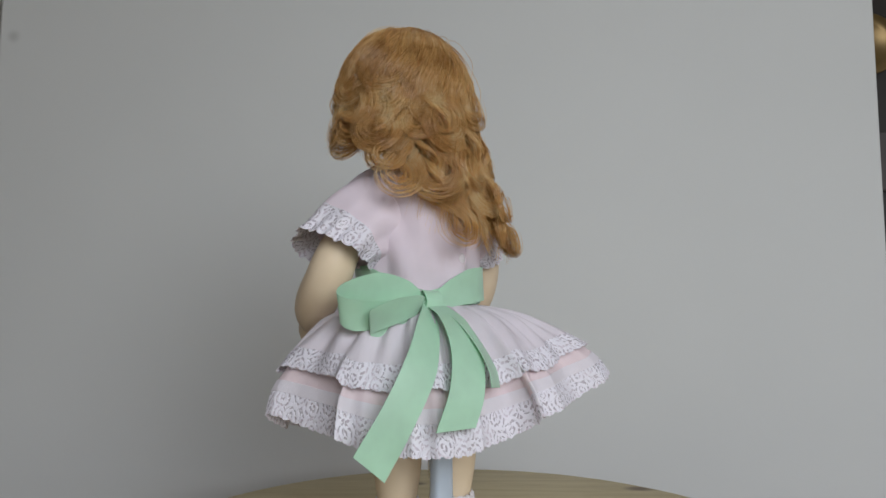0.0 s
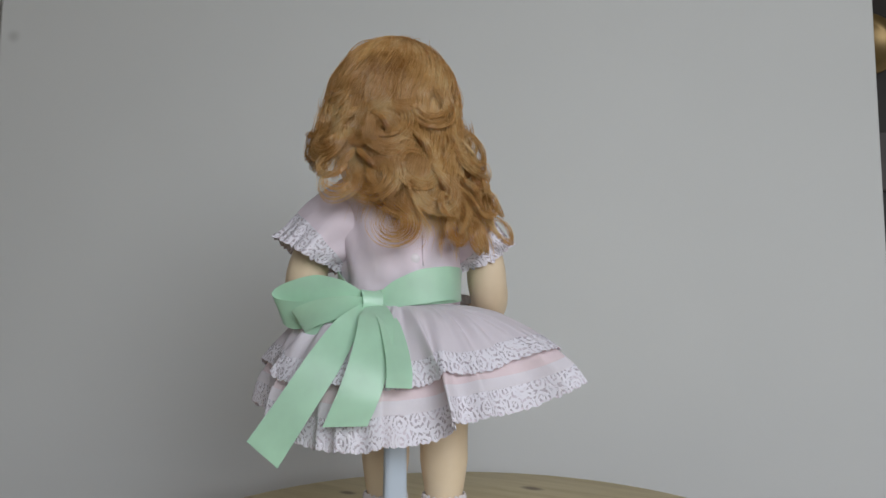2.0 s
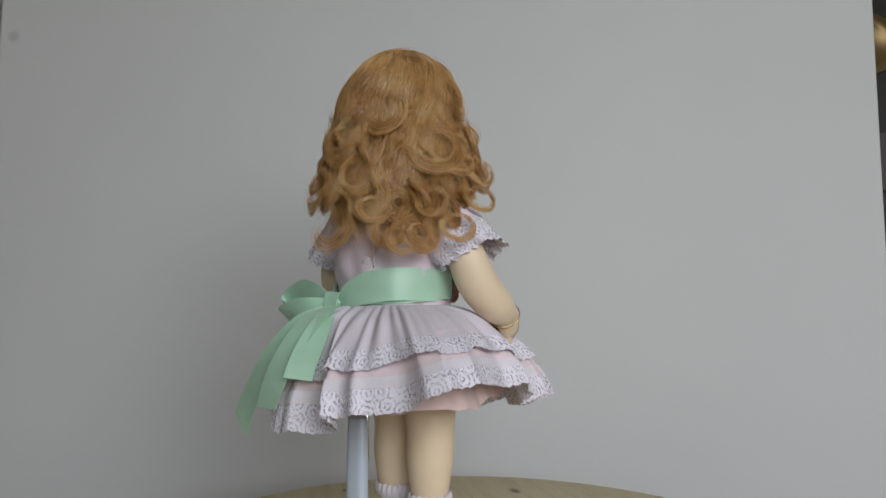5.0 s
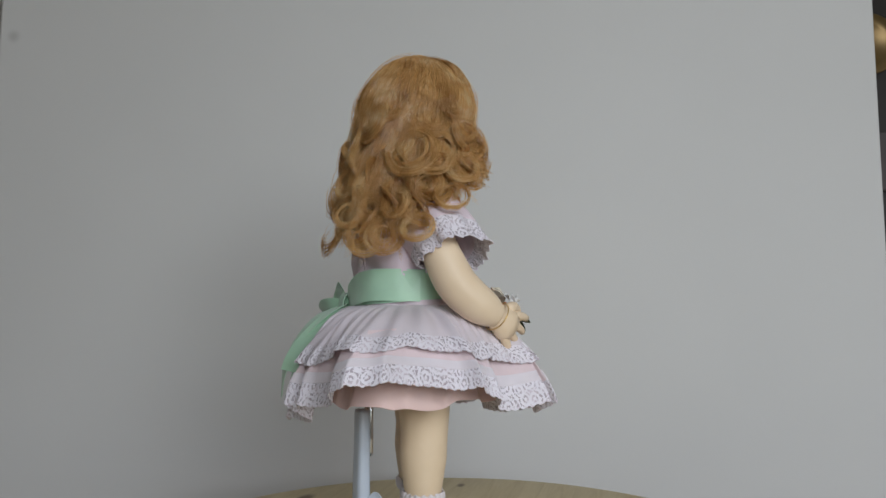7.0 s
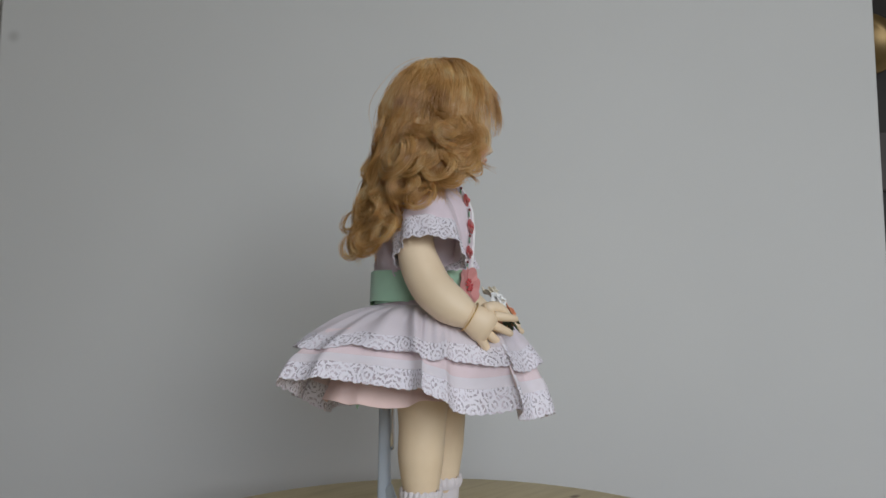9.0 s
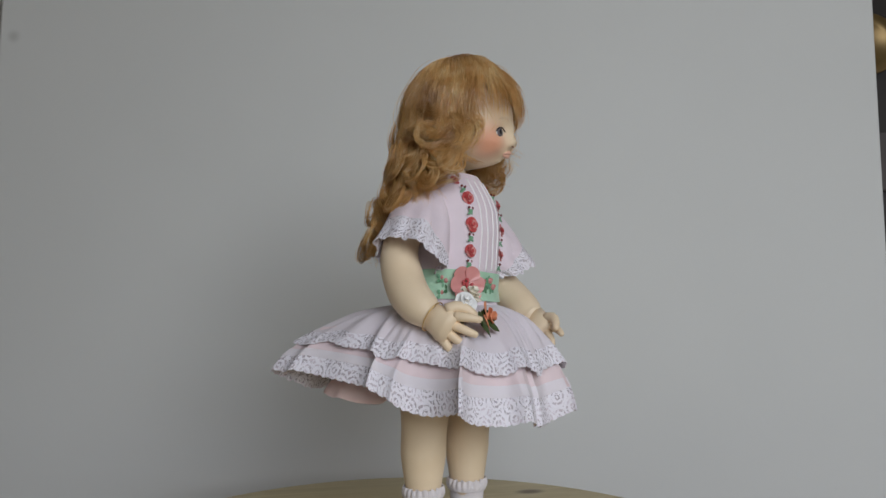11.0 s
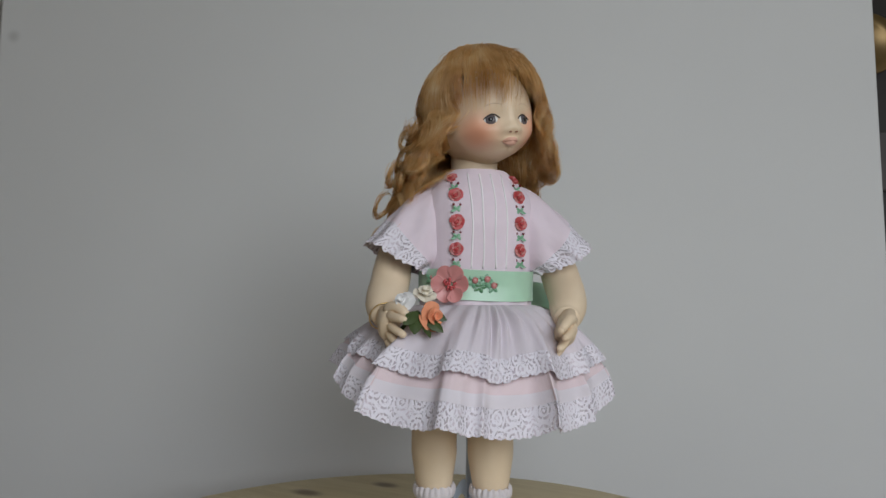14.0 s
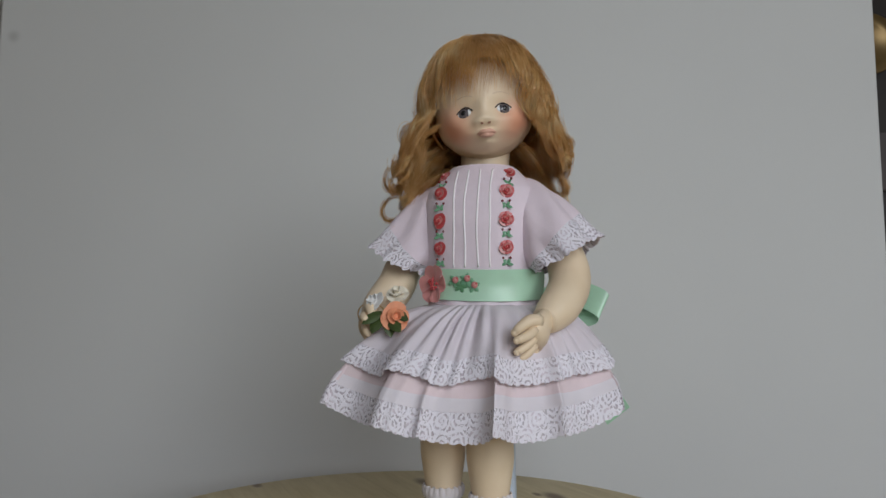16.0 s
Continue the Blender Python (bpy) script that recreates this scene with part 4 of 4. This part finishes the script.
def build_dress():
    d = thing("dress", "pale pink voile doll dress with white lace and red ribbon roses", "dress")
    rng = np.random.default_rng(3)
    # bodice
    p, uv = [], []
    zs = np.concatenate([np.linspace(0.200, 0.29, 30), np.linspace(0.2925, 0.3185, 14)])
    for z in zs:
        rx, ry = np.interp(z, BZ, BX), np.interp(z, BZ, BY)
        x, y, a = ring_at(rx, ry, 144)
        low = np.clip((0.25 - z) / 0.04, 0, 1)
        wave = 0.0010 * low * np.sin(11 * a + 3 * np.sin(a)) + 0.0012 * np.sin(3 * a + 60 * z) * np.clip((z - 0.23) / 0.05, 0, 1) * (np.sin(a) > 0)
        back = np.clip(np.sin(a) * 1.6 + 0.5, 0, 1)
        wave = wave + back * (0.0016 * np.sin(4 * a + 95 * z + 1.2 * np.sin(3 * a)) + 0.0010 * np.sin(7 * a - 70 * z) + 0.0006 * np.sin(13 * a + 130 * z)) * np.clip((0.31 - z) / 0.02, 0, 1)
        k = 1 + wave / np.hypot(x, y)
        p.append(np.stack([x * k, y * k, np.full(144, z)], 1))
        uv.append(np.stack([a * 0.045, np.full(144, z)], 1))
    part("bodice", Geo().sheet(np.array(p)[::-1], 0.0008, 0, True, np.array(uv)[::-1]), M_VOILE, d)
    # sleeves, wide and flared, each with its lace edge
    for s in (-1, 1):
        n, rows = 96, 22
        psi = np.linspace(0, 2 * np.pi, n, endpoint=False)

        def ring(k):
            C = np.array([s * (0.026 + 0.041 * k), 0.001 - (0.016 if s > 0 else 0.008) * k, 0.2835 - 0.0370 * k])
            U = np.array([s * (0.003 + 0.0200 * k), 0, 0.0265 - 0.0125 * k + 0.0095 * math.sin(math.pi * min(1, k) ** 0.8)])
            V = np.array([0, 0.0250 + (0.0065 if s > 0 else 0.0025) * k - 0.010 * max(0, 0.35 - k), 0])
            w = 1 + 0.035 * math.sin(math.pi * min(1, k)) * np.sin(6 * psi + 9 * k + s) + k * k * (0.06 * np.sin(5 * psi + s) + 0.045 * np.sin(9 * psi + 2))
            q = C + (np.cos(psi) * w)[:, None] * U + (np.sin(psi) * w)[:, None] * V
            q[:, 2] += 0.0035 * k * (np.abs(np.cos(psi)) - 0.5)
            return q
        P = np.array([ring(k) for k in np.linspace(0, 0.80, rows)])
        sl = part("sleeve", Geo().sheet(P, 0.0006, 0, True, uv_of(P)), M_VOILE, d)
        n = 384
        psi = np.linspace(0, 2 * np.pi, n, endpoint=False)
        P = np.array([ring(k) * 1.0 for k in np.linspace(0.79, 1.06, 8)])
        ln = np.linspace(0, 0.19, n)
        dv = P[-1] - P[-2]
        dv /= np.linalg.norm(dv, axis=1, keepdims=True)
        P[-1] += dv * (np.abs(np.sin(ln / 0.0065 * np.pi)) ** 0.6 * 0.0022)[:, None]
        P += 0.0006 * np.sin(19 * psi)[None, :, None] * np.linspace(0, 1, 8)[:, None, None]
        part("lace_edging", Geo().sheet(P, 0.0005, 0, True, uv_of(P)), M_LACE, sl, "white floral lace edging")
    # skirt: pink lining, lower tier, upper tier, each with lace
    n = 900
    a = np.linspace(-np.pi, np.pi, 300, endpoint=False)
    hr, base = curve_at(HEM_D, HEM_R, np.degrees(a)) * 0.75 + 0.003 * folds(a), np.sqrt((0.045 * np.sin(a)) ** 2 + (0.039 * np.cos(a)) ** 2)
    P = np.array([np.stack([(base + (hr - base) * k ** 0.85) * np.sin(a) - 0.010 * k, -(base + (hr - base) * k ** 0.85) * np.cos(a), 0.2045 - 0.0695 * k ** 1.2 + 0.003 * folds(a) * k], 1) for k in np.linspace(0, 1, 26)])
    part("lining", Geo().sheet(P, 0.0006, 0, True, uv_of(P)), M_PINK, d, "salmon pink lining")
    P = skirt_rows(0.47, 0.83, 20, 450, 0.0, 0.0, 0.0112)
    low = part("lower_tier", Geo().sheet(P, 0.0005, 0, True, uv_of(P)), M_PINKVOILE, d)
    P = skirt_rows(0.83, 1.0, 12, n, 0.0003, 0.0, 0.0112, 0, 1)
    part("lace_edging", Geo().sheet(P, 0.0005, 0, True, uv_of(P)), M_LACE, low, "white floral lace edging")
    P = skirt_rows(0.755, 0.835, 6, 450, 0.0009, 0.0, 0.0112)
    part("hem_band", Geo().sheet(P, 0.0006, 0, True, uv_of(P)), M_WHITE, low, "white folded cotton hem")
    P = skirt_rows(0.0, 0.475, 24, 900, 0.0078, 0.0, 0.0112, 0.02, seed=1)
    top = part("upper_tier", Geo().sheet(P, 0.0005, 0, True, uv_of(P)), M_SHEER, d)
    P = skirt_rows(0.475, 0.63, 10, n, 0.0081, 0.0, 0.0112, 0.02, 1, seed=1)
    part("lace_edging", Geo().sheet(P, 0.0005, 0, True, uv_of(P)), M_LACE, top, "white floral lace edging")
    # pin tucks down the front
    for x in (-0.0145, -0.0055, 0.0045, 0.0140):
        path = [on_bodice(x + 0.0004 * math.sin(z * 110 + x * 200), z, 0.0004)[:] for z in np.linspace(0.236, 0.3135, 24)]
        part("pin_tuck", Geo().tube(path, 0.00075, 8), M_TUCK, d, "white raised pin tuck")
    # embroidered roses and leaves in two columns
    for x in (-0.0262, 0.0262):
        for i, z in enumerate((0.3105, 0.2945, 0.2725, 0.2510)):
            c = on_bodice(x, z, 0.0012)
            nr = Vector((x * 14, -1, 0.15 if i else 0.8)).normalized()
            rose("ribbon_rose", c, nr, 0.0059 if i else 0.0048, [M_ROSERED, M_ROSEPINK, M_ROSERED], d, "red silk ribbon rose", i + int(x > 0) * 5)
            zz = z - 0.0108
            if i == 0:
                zz = z - 0.0085
            cc = on_bodice(x, zz, 0.0006)
            g = Geo()
            for k, (dx, dz) in enumerate(((-1, -0.35), (1, -0.35), (-0.8, 0.8), (0.8, 0.8))):
                leaf_geo(g, cc + Vector((0, -0.0003, -0.0012)), (dx, 0, dz), nr, 0.0052 if k < 2 else 0.0040, 0.0013, 0)
            for dx in (-0.0028, 0.0028):
                g.ball(cc + Vector((dx, -0.0008, 0.0028)), (0.0011,) * 3, 1, 8, 6)
            part("embroidered_leaf", g, [M_LEAFMINT if k % 2 else M_LEAF, M_DARKBUD], d, "green silk leaves with dark red buds")
    # pearl buttons down the back
    for z in (0.241, 0.2665, 0.292):
        c = on_bodice(-0.003, z, 0.0012, True)
        g = Geo().tube([c + Vector((0, -0.001, 0)), c + Vector((0, 0.0006, 0)), c + Vector((0, 0.0013, 0))], [0.0036, 0.0037, 0.0030], 18)
        for dx in (-0.0008, 0.0008):
            g.ball(c + Vector((dx, 0.0013, 0)), (0.0005, 0.0003, 0.0005), 0, 8, 6)
        part("button", g, M_BUTTON, d, "pearl button")
    # placket fold by the buttons
    path = [on_bodice(-0.009, z, 0.0005, True)[:] for z in np.linspace(0.236, 0.306, 16)]
    part("placket", Geo().tube(path, 0.0007, 8), M_VOILE, d)
    return d


# ---- sash ----
def ribbon(path, across, width, n=40, thick=0.0005, curl=0.0):
    """A flat ribbon: points of its middle line and of its width's direction."""
    p, w = spline(path, n), spline(across, n)
    w /= np.linalg.norm(w, axis=1, keepdims=True)
    t = np.gradient(p, axis=0)
    t /= np.linalg.norm(t, axis=1, keepdims=True)
    nn = np.cross(t, w)
    width = np.broadcast_to(np.asarray(width, float), (n,)) if np.ndim(width) == 0 else np.interp(np.linspace(0, 1, n), np.linspace(0, 1, len(width)), width)
    v = np.linspace(-0.5, 0.5, 9)
    P = p[:, None] + w[:, None] * (v[None, :, None] * width[:, None, None]) + nn[:, None] * (curl * (v ** 2)[None, :, None])
    ln = np.concatenate([[0], np.cumsum(np.linalg.norm(np.diff(p, axis=0), axis=1))])
    uv = np.stack([np.repeat(ln[:, None], 9, 1), v[None] * width[:, None]], 2)
    return Geo().sheet(P, thick, 0, False, uv), P


def build_sash():
    s = thing("sash", "mint green satin ribbon sash tied in a bow behind", "sash")
    P, uv = [], []
    for k, z in enumerate(np.linspace(0.2345, 0.2105, 8)):
        rx, ry = body_r(z)
        x, y, a = ring_at(rx + 0.0022, ry + 0.0022, 160)
        dip = np.exp(-((a - 0.92) / 0.62) ** 2)
        zz = 0.2225 + (z - 0.2225) * (1 - 0.55 * dip) - 0.0105 * dip
        P.append(np.stack([x * (1 + 0.03 * dip), y * (1 + 0.03 * dip), zz + 0.0015 * np.sin(2 * a + 1) - 0.001 * np.sin(a)], 1))
        uv.append(np.stack([a * 0.045, np.full(160, z)], 1))
    part("band", Geo().sheet(np.array(P), 0.0006, 0, True, np.array(uv)), M_GREEN, s)
    K = (0.0285, 0.0385, 0.2085)

    def looped(path):
        """Loops bend forward round the waist from the knot."""
        out = []
        for x, y, z in path:
            w = min(1, max(0, (x - 0.036) / 0.06))
            out.append((x - 0.0075 + 0.004 * w, y - 0.0085 - 0.011 * w, z - 0.002))
        return out

    def hung(path):
        """Ends leave the knot close to the body and swing free further on."""
        n = len(path) - 1
        return [(x - 0.0075 * (1 - i / n) ** 3, y - 0.0075 * (1 - i / n) ** 5, z - 0.002 * (1 - i / n) ** 3) for i, (x, y, z) in enumerate(path)]

    g = Geo().ball(K, (0.0078, 0.0055, 0.0080), 0, 24, 14)
    knot = part("knot", g, M_GREEN, s)
    g, _ = ribbon(looped([(0.037, 0.046, 0.2195), (0.036, 0.0525, 0.2180), (0.0355, 0.0552, 0.2110), (0.036, 0.0535, 0.2035), (0.037, 0.046, 0.2015)]), [(1, -0.1, 0.1), (1, -0.1, 0.05), (1, -0.1, 0.1), (1, -0.1, 0.15), (1, -0.1, 0.1)], [0.013, 0.0150, 0.0140, 0.0155, 0.014], 24, 0.0006, -0.0012)
    part("wrap", g, M_GREEN, knot)
    # end of the band rising from the knot to the belt
    g, _ = ribbon(hung([(0.034, 0.048, 0.211), (0.016, 0.0475, 0.216), (-0.006, 0.0465, 0.2210), (-0.026, 0.0415, 0.2232), (-0.0395, 0.0285, 0.2232), (-0.0470, 0.010, 0.2225)]), [(0, 0.2, 1), (0.15, 0.1, 1), (0.2, 0.0, 1), (0.1, 0, 1), (0, 0, 1), (0, 0, 1)], [0.009, 0.019, 0.025, 0.025, 0.025, 0.025])
    part("bow_wing", g, M_GREEN, s)
    # two loops, one over the other
    g, _ = ribbon(looped([(0.036, 0.047, 0.2105), (0.054, 0.0500, 0.2170), (0.074, 0.0480, 0.2195), (0.0915, 0.0445, 0.2130), (0.0965, 0.0452, 0.2070), (0.088, 0.0500, 0.2025), (0.064, 0.0545, 0.2040), (0.036, 0.047, 0.2105)]), [(0, 0.3, 1), (-0.15, 0.2, 1), (-0.15, 0.25, 0.95), (0.25, 0.3, 0.9), (0.35, 0.3, 0.85), (0.25, 0.3, 0.9), (0, 0.3, 0.95), (0, 0.3, 1)], [0.008, 0.018, 0.023, 0.023, 0.022, 0.022, 0.017, 0.008], 72, 0.0004, 0.0008)
    part("bow_loop", g, M_GREEN, s)
    g, _ = ribbon(looped([(0.036, 0.047, 0.2105), (0.053, 0.060, 0.2085), (0.069, 0.063, 0.2050), (0.081, 0.060, 0.2000), (0.0825, 0.056, 0.1970), (0.070, 0.055, 0.1975), (0.052, 0.055, 0.2025), (0.036, 0.047, 0.2105)]), [(0, 0.3, 1), (0, 0.35, 0.95), (0.15, 0.4, 0.9), (0.4, 0.5, 0.75), (0.45, 0.5, 0.7), (0.2, 0.4, 0.9), (0, 0.35, 0.95), (0, 0.3, 1)], [0.008, 0.015, 0.019, 0.021, 0.021, 0.019, 0.015, 0.008], 64, 0.0004, 0.0008)
    part("bow_loop", g, M_GREEN, s)
    # tails, cut aslant
    g, _ = ribbon(hung([(0.036, 0.047, 0.2105), (0.050, 0.062, 0.195), (0.066, 0.0725, 0.169), (0.084, 0.0725, 0.140), (0.1015, 0.068, 0.1125)]), [(1, 0.2, 0.4), (1, -0.15, 0.35), (0.9, -0.3, 0.40), (0.85, -0.3, 0.50), (0.76, -0.2, 0.66)], [0.009, 0.018, 0.0235, 0.0240, 0.026], 48, 0.0004, 0.0006)
    part("tail", g, M_GREEN, s)
    g, _ = ribbon(hung([(0.034, 0.050, 0.2105), (0.0315, 0.066, 0.199), (0.0350, 0.0825, 0.178), (0.0425, 0.0905, 0.154), (0.0520, 0.0900, 0.1315)]), [(1, 0.1, -0.2), (1, -0.05, 0.1), (0.98, -0.15, 0.15), (0.95, -0.2, 0.15), (0.95, -0.25, -0.02)], [0.012, 0.024, 0.0255, 0.0265, 0.028], 44, 0.0004, 0.0006)
    part("tail", g, M_GREEN, s)
    g, _ = ribbon(hung([(0.036, 0.047, 0.2105), (0.024, 0.063, 0.199), (0.0190, 0.0780, 0.182), (0.0175, 0.0890, 0.166), (0.0185, 0.0930, 0.1545)]), [(1, 0.2, 0), (0.9, 0.3, 0.1), (0.8, 0.4, 0.1), (0.8, 0.4, 0.1), (0.8, 0.4, 0.1)], [0.008, 0.016, 0.020, 0.021, 0.021], 30)
    part("tail", g, M_GREEN, s)
    # coral ribbon flower and embroidery on the front of the belt
    c = on_bodice(-0.0300, 0.2235, 0.0045)
    nr = Vector((-0.55, -0.82, 0.05)).normalized()
    q = nr.to_track_quat("Z", "Y").to_matrix()
    for k in range(6):
        a = 2 * math.pi * k / 6
        P = []
        for u in np.linspace(0, 1, 8):
            row = []
            for v in np.linspace(-1, 1, 11):
                r = 0.002 + 0.0135 * u * (1 - 0.30 * abs(v) ** 2.5)
                an = a + v * 0.66 * (0.55 + 0.45 * math.sin(u * 1.57))
                z = 0.0012 + 0.0040 * u * u + 0.0007 * math.sin(v * 4 + k) * u + 0.0008 * (k % 2) - 0.0010 * u ** 4
                row.append((q @ Vector((r * math.cos(an), r * math.sin(an), z)) + c)[:])
            P.append(row)
        part("petal", Geo().sheet(np.array(P), 0.0004), M_CORAL, s, "coral organza petal")
    g = Geo()
    rng = np.random.default_rng(5)
    for k in range(22):
        a, r = rng.uniform(0, 6.28), 0.0046 * math.sqrt(rng.uniform())
        g.ball(q @ Vector((r * math.cos(a), r * math.sin(a), 0.0035 + rng.uniform(0, 0.0014))) + c, (0.0012,) * 3, 0, 8, 6)
    part("flower_centre", g, M_ROSERED, s, "red beaded centre")
    for x, z, kind in ((-0.0135, 0.2255, 1), (-0.0085, 0.2215, 0), (-0.004, 0.2265, 1), (0.0015, 0.2215, 2), (-0.0405, 0.226, 1), (-0.0390, 0.219, 0), (-0.0420, 0.2285, 2), (-0.0415, 0.2165, 1)):
        g = Geo()
        cc = on_bodice(x, z, 0.0030)
        nn = Vector((x * 12, -1, 0)).normalized()
        for k in range(5):
            a = 1.26 * k + x * 300
            leaf_geo(g, cc, (math.cos(a), x * -6, math.sin(a)), nn, 0.0056, 0.0016, 0)
        if kind:
            g.ball(cc + nn * 0.0014 + Vector((0.001, 0, 0.001)), (0.0026, 0.0018, 0.0026), 1, 12, 8)
            g.ball(cc + nn * 0.0022 + Vector((0.0025, 0, 0.002)), (0.0010,) * 3, 2, 8, 6)
        part("embroidery", g, [M_LEAFMINT if kind else M_LEAF, M_ROSEPINK, M_ROSERED], s, "green and pink silk embroidery")
    return s


def build_posy():
    b = thing("posy", "posy of white and peach paper roses in the doll's hand", "posy")
    stem = [(-0.0855, -0.0150, 0.1660), (-0.0755, -0.0345, 0.1820), (-0.064, -0.051, 0.196), (-0.0605, -0.056, 0.202)]
    part("stem", Geo().tube(spline(stem, 12), np.linspace(0.0032, 0.0022, 12), 10), M_POSYLEAF, b, "dark green wrapped stem")
    for c, nr, r, mats, lb in (((-0.0715, -0.0575, 0.2085), (-0.5, -0.75, 0.55), 0.0088, [M_WHITEROSE], "white paper rose"), ((-0.0555, -0.0535, 0.2135), (0.1, -0.6, 0.8), 0.0094, [M_IVORYROSE], "ivory paper rose"), ((-0.0535, -0.0640, 0.1985), (0.45, -0.9, 0.1), 0.0105, [M_PEACH], "peach paper rose")):
        rose("rose", c, nr, r, mats, b, lb, int(abs(c[0]) * 9000), 0.95)
    for c, al, nr in (((-0.060, -0.060, 0.199), (0.3, -0.35, -0.9), (0.6, -0.7, 0.1)), ((-0.058, -0.060, 0.202), (0.95, -0.2, -0.35), (0.2, -0.9, 0.3)), ((-0.063, -0.062, 0.202), (-0.7, -0.5, -0.5), (-0.2, -0.9, 0.2)), ((-0.064, -0.061, 0.200), (-0.2, -0.6, -0.8), (0, -0.8, 0.4)), ((-0.058, -0.062, 0.198), (0.7, -0.4, -0.6), (0.3, -0.9, 0.2))):
        g = Geo()
        leaf_geo(g, (c[0], c[1] - 0.004, c[2]), al, nr, 0.0175, 0.0052, 0)
        part("leaf", g, M_POSYLEAF, b)
    return b


def build_bracelet():
    """Thin gold band round the wrist."""
    b = thing("bracelet", "thin gold wire bracelet on the doll's wrist", "bracelet")
    c, d = Vector((-0.083, -0.0375, 0.1988)), Vector((0.1, -0.85, -0.5)).normalized()
    q = d.to_track_quat("Z", "Y").to_matrix()
    a = np.linspace(0, 2 * np.pi, 33)
    path = [(q @ Vector((0.0118 * math.cos(t), 0.0118 * math.sin(t), 0)) + c)[:] for t in a]
    part("band", Geo().tube(path, 0.0005, 6), M_GOLD, b)
    return b


def build_stand():
    s = thing("doll_stand", "pale enamelled doll stand with a chrome wire fork", "doll stand")
    x, y = 0.0095, 0.0345
    g = Geo()
    n = 24
    a = np.linspace(0, 2 * np.pi, n, endpoint=False)
    rows = []
    for z, rx, ry in ((0.004, 0.0092, 0.0098), (0.03, 0.0092, 0.0060), (0.08, 0.0082, 0.0052), (0.119, 0.0078, 0.0048), (0.1215, 0.0070, 0.0042), (0.122, 0.003, 0.002)):
        cx, sy, _ = ring_at(rx, ry, n, 4.0)
        rows.append(np.stack([x + cx, y + sy, np.full(n, z)], 1))
    part("pole", g.grid(rows, 0, True), M_STAND, s)
    g = Geo()
    bend = [(x + 0.0042 * math.cos(t), y - 0.0062, 0.089 + 0.0042 * math.sin(t)) for t in np.linspace(math.pi, 2 * math.pi, 9)]
    g.tube([(x - 0.0042, y - 0.0052, 0.20)] + bend + [(x + 0.0042, y - 0.0052, 0.20)], 0.0021, 10)
    part("wire_fork", g, M_CHROME, s, "chrome wire fork")
    g = Geo()
    rows = []
    for r, z in ((0.001, 0.0), (0.062, 0.0), (0.064, 0.002), (0.061, 0.0055), (0.001, 0.0065)):
        rows.append(np.stack([r * 0.9 * np.cos(a * 1.0), 0.0 + r * np.sin(a), np.full(n, z)], 1))
    part("base_plate", g.grid(rows, 0, True), M_STAND, s)
    g, _ = ribbon([(x - 0.008, y - 0.002, 0.044), (x - 0.014, y - 0.008, 0.052), (x - 0.021, y - 0.012, 0.047), (x - 0.026, y - 0.016, 0.038)], [(0.2, 0.3, 1)] * 4, 0.012, 20, 0.001)
    part("clip", g, M_STAND, s)
    return s


def build_sock(sx):
    lx, ly = (-0.0355, 0.001) if sx < 0 else (0.0075, -0.015)
    s = thing("sock", "white knitted doll sock with a frilled top", "sock", "socks on the doll's feet")
    path = [(lx, ly, 0.0605), (lx, ly, 0.051), (lx, ly, 0.038), (lx, ly - 0.003, 0.026), (lx + 0.001 * sx, ly - 0.018, 0.0225), (lx + 0.002 * sx, ly - 0.036, 0.021), (lx + 0.0025 * sx, ly - 0.048, 0.0205)]
    g = Geo().tube(spline(path, 30), np.interp(np.linspace(0, 1, 30), [0, 0.3, 0.5, 0.7, 0.9, 1], [0.0152, 0.0142, 0.0138, 0.0142, 0.0130, 0.0085]), 26, 0, True, 0.86)
    g.ball((lx, ly + 0.002, 0.0205), (0.0125, 0.013, 0.0135), 0, 16, 10)
    part("foot", g, M_SOCK, s)
    n = 120
    a = np.linspace(0, 2 * np.pi, n, endpoint=False)
    P = []
    for k in np.linspace(0, 1, 5):
        r = 0.0156 + 0.0014 * np.sin(math.pi * k) + 0.0009 * np.sin(22 * a) * (1 - k)
        P.append(np.stack([lx + r * np.cos(a), ly + r * np.sin(a), 0.0625 - 0.009 * k + 0.0007 * np.sin(17 * a) * (1 - k)], 1))
    part("frill", Geo().sheet(np.array(P), 0.0006, 0, True, uv_of(np.array(P))), M_SOCK, s, "white knitted frill")
    return s


build_room()
build_cupboard()
build_table()
ON_BOARD = [build_board()]
for maker in (build_doll, build_wig, build_dress, build_sash, build_posy, build_bracelet, build_stand):
    ON_BOARD.append((maker(), DOLL_OFF, HEADING))
for side in (-1, 1):
    ON_BOARD.append((build_sock(side), DOLL_OFF, HEADING))


def motions():
    for ob, off, heading in ON_BOARD:
        walk(ob, [(0.5 * k, turned(0.5 * k, off, heading)) for k in range(33)])


motions()
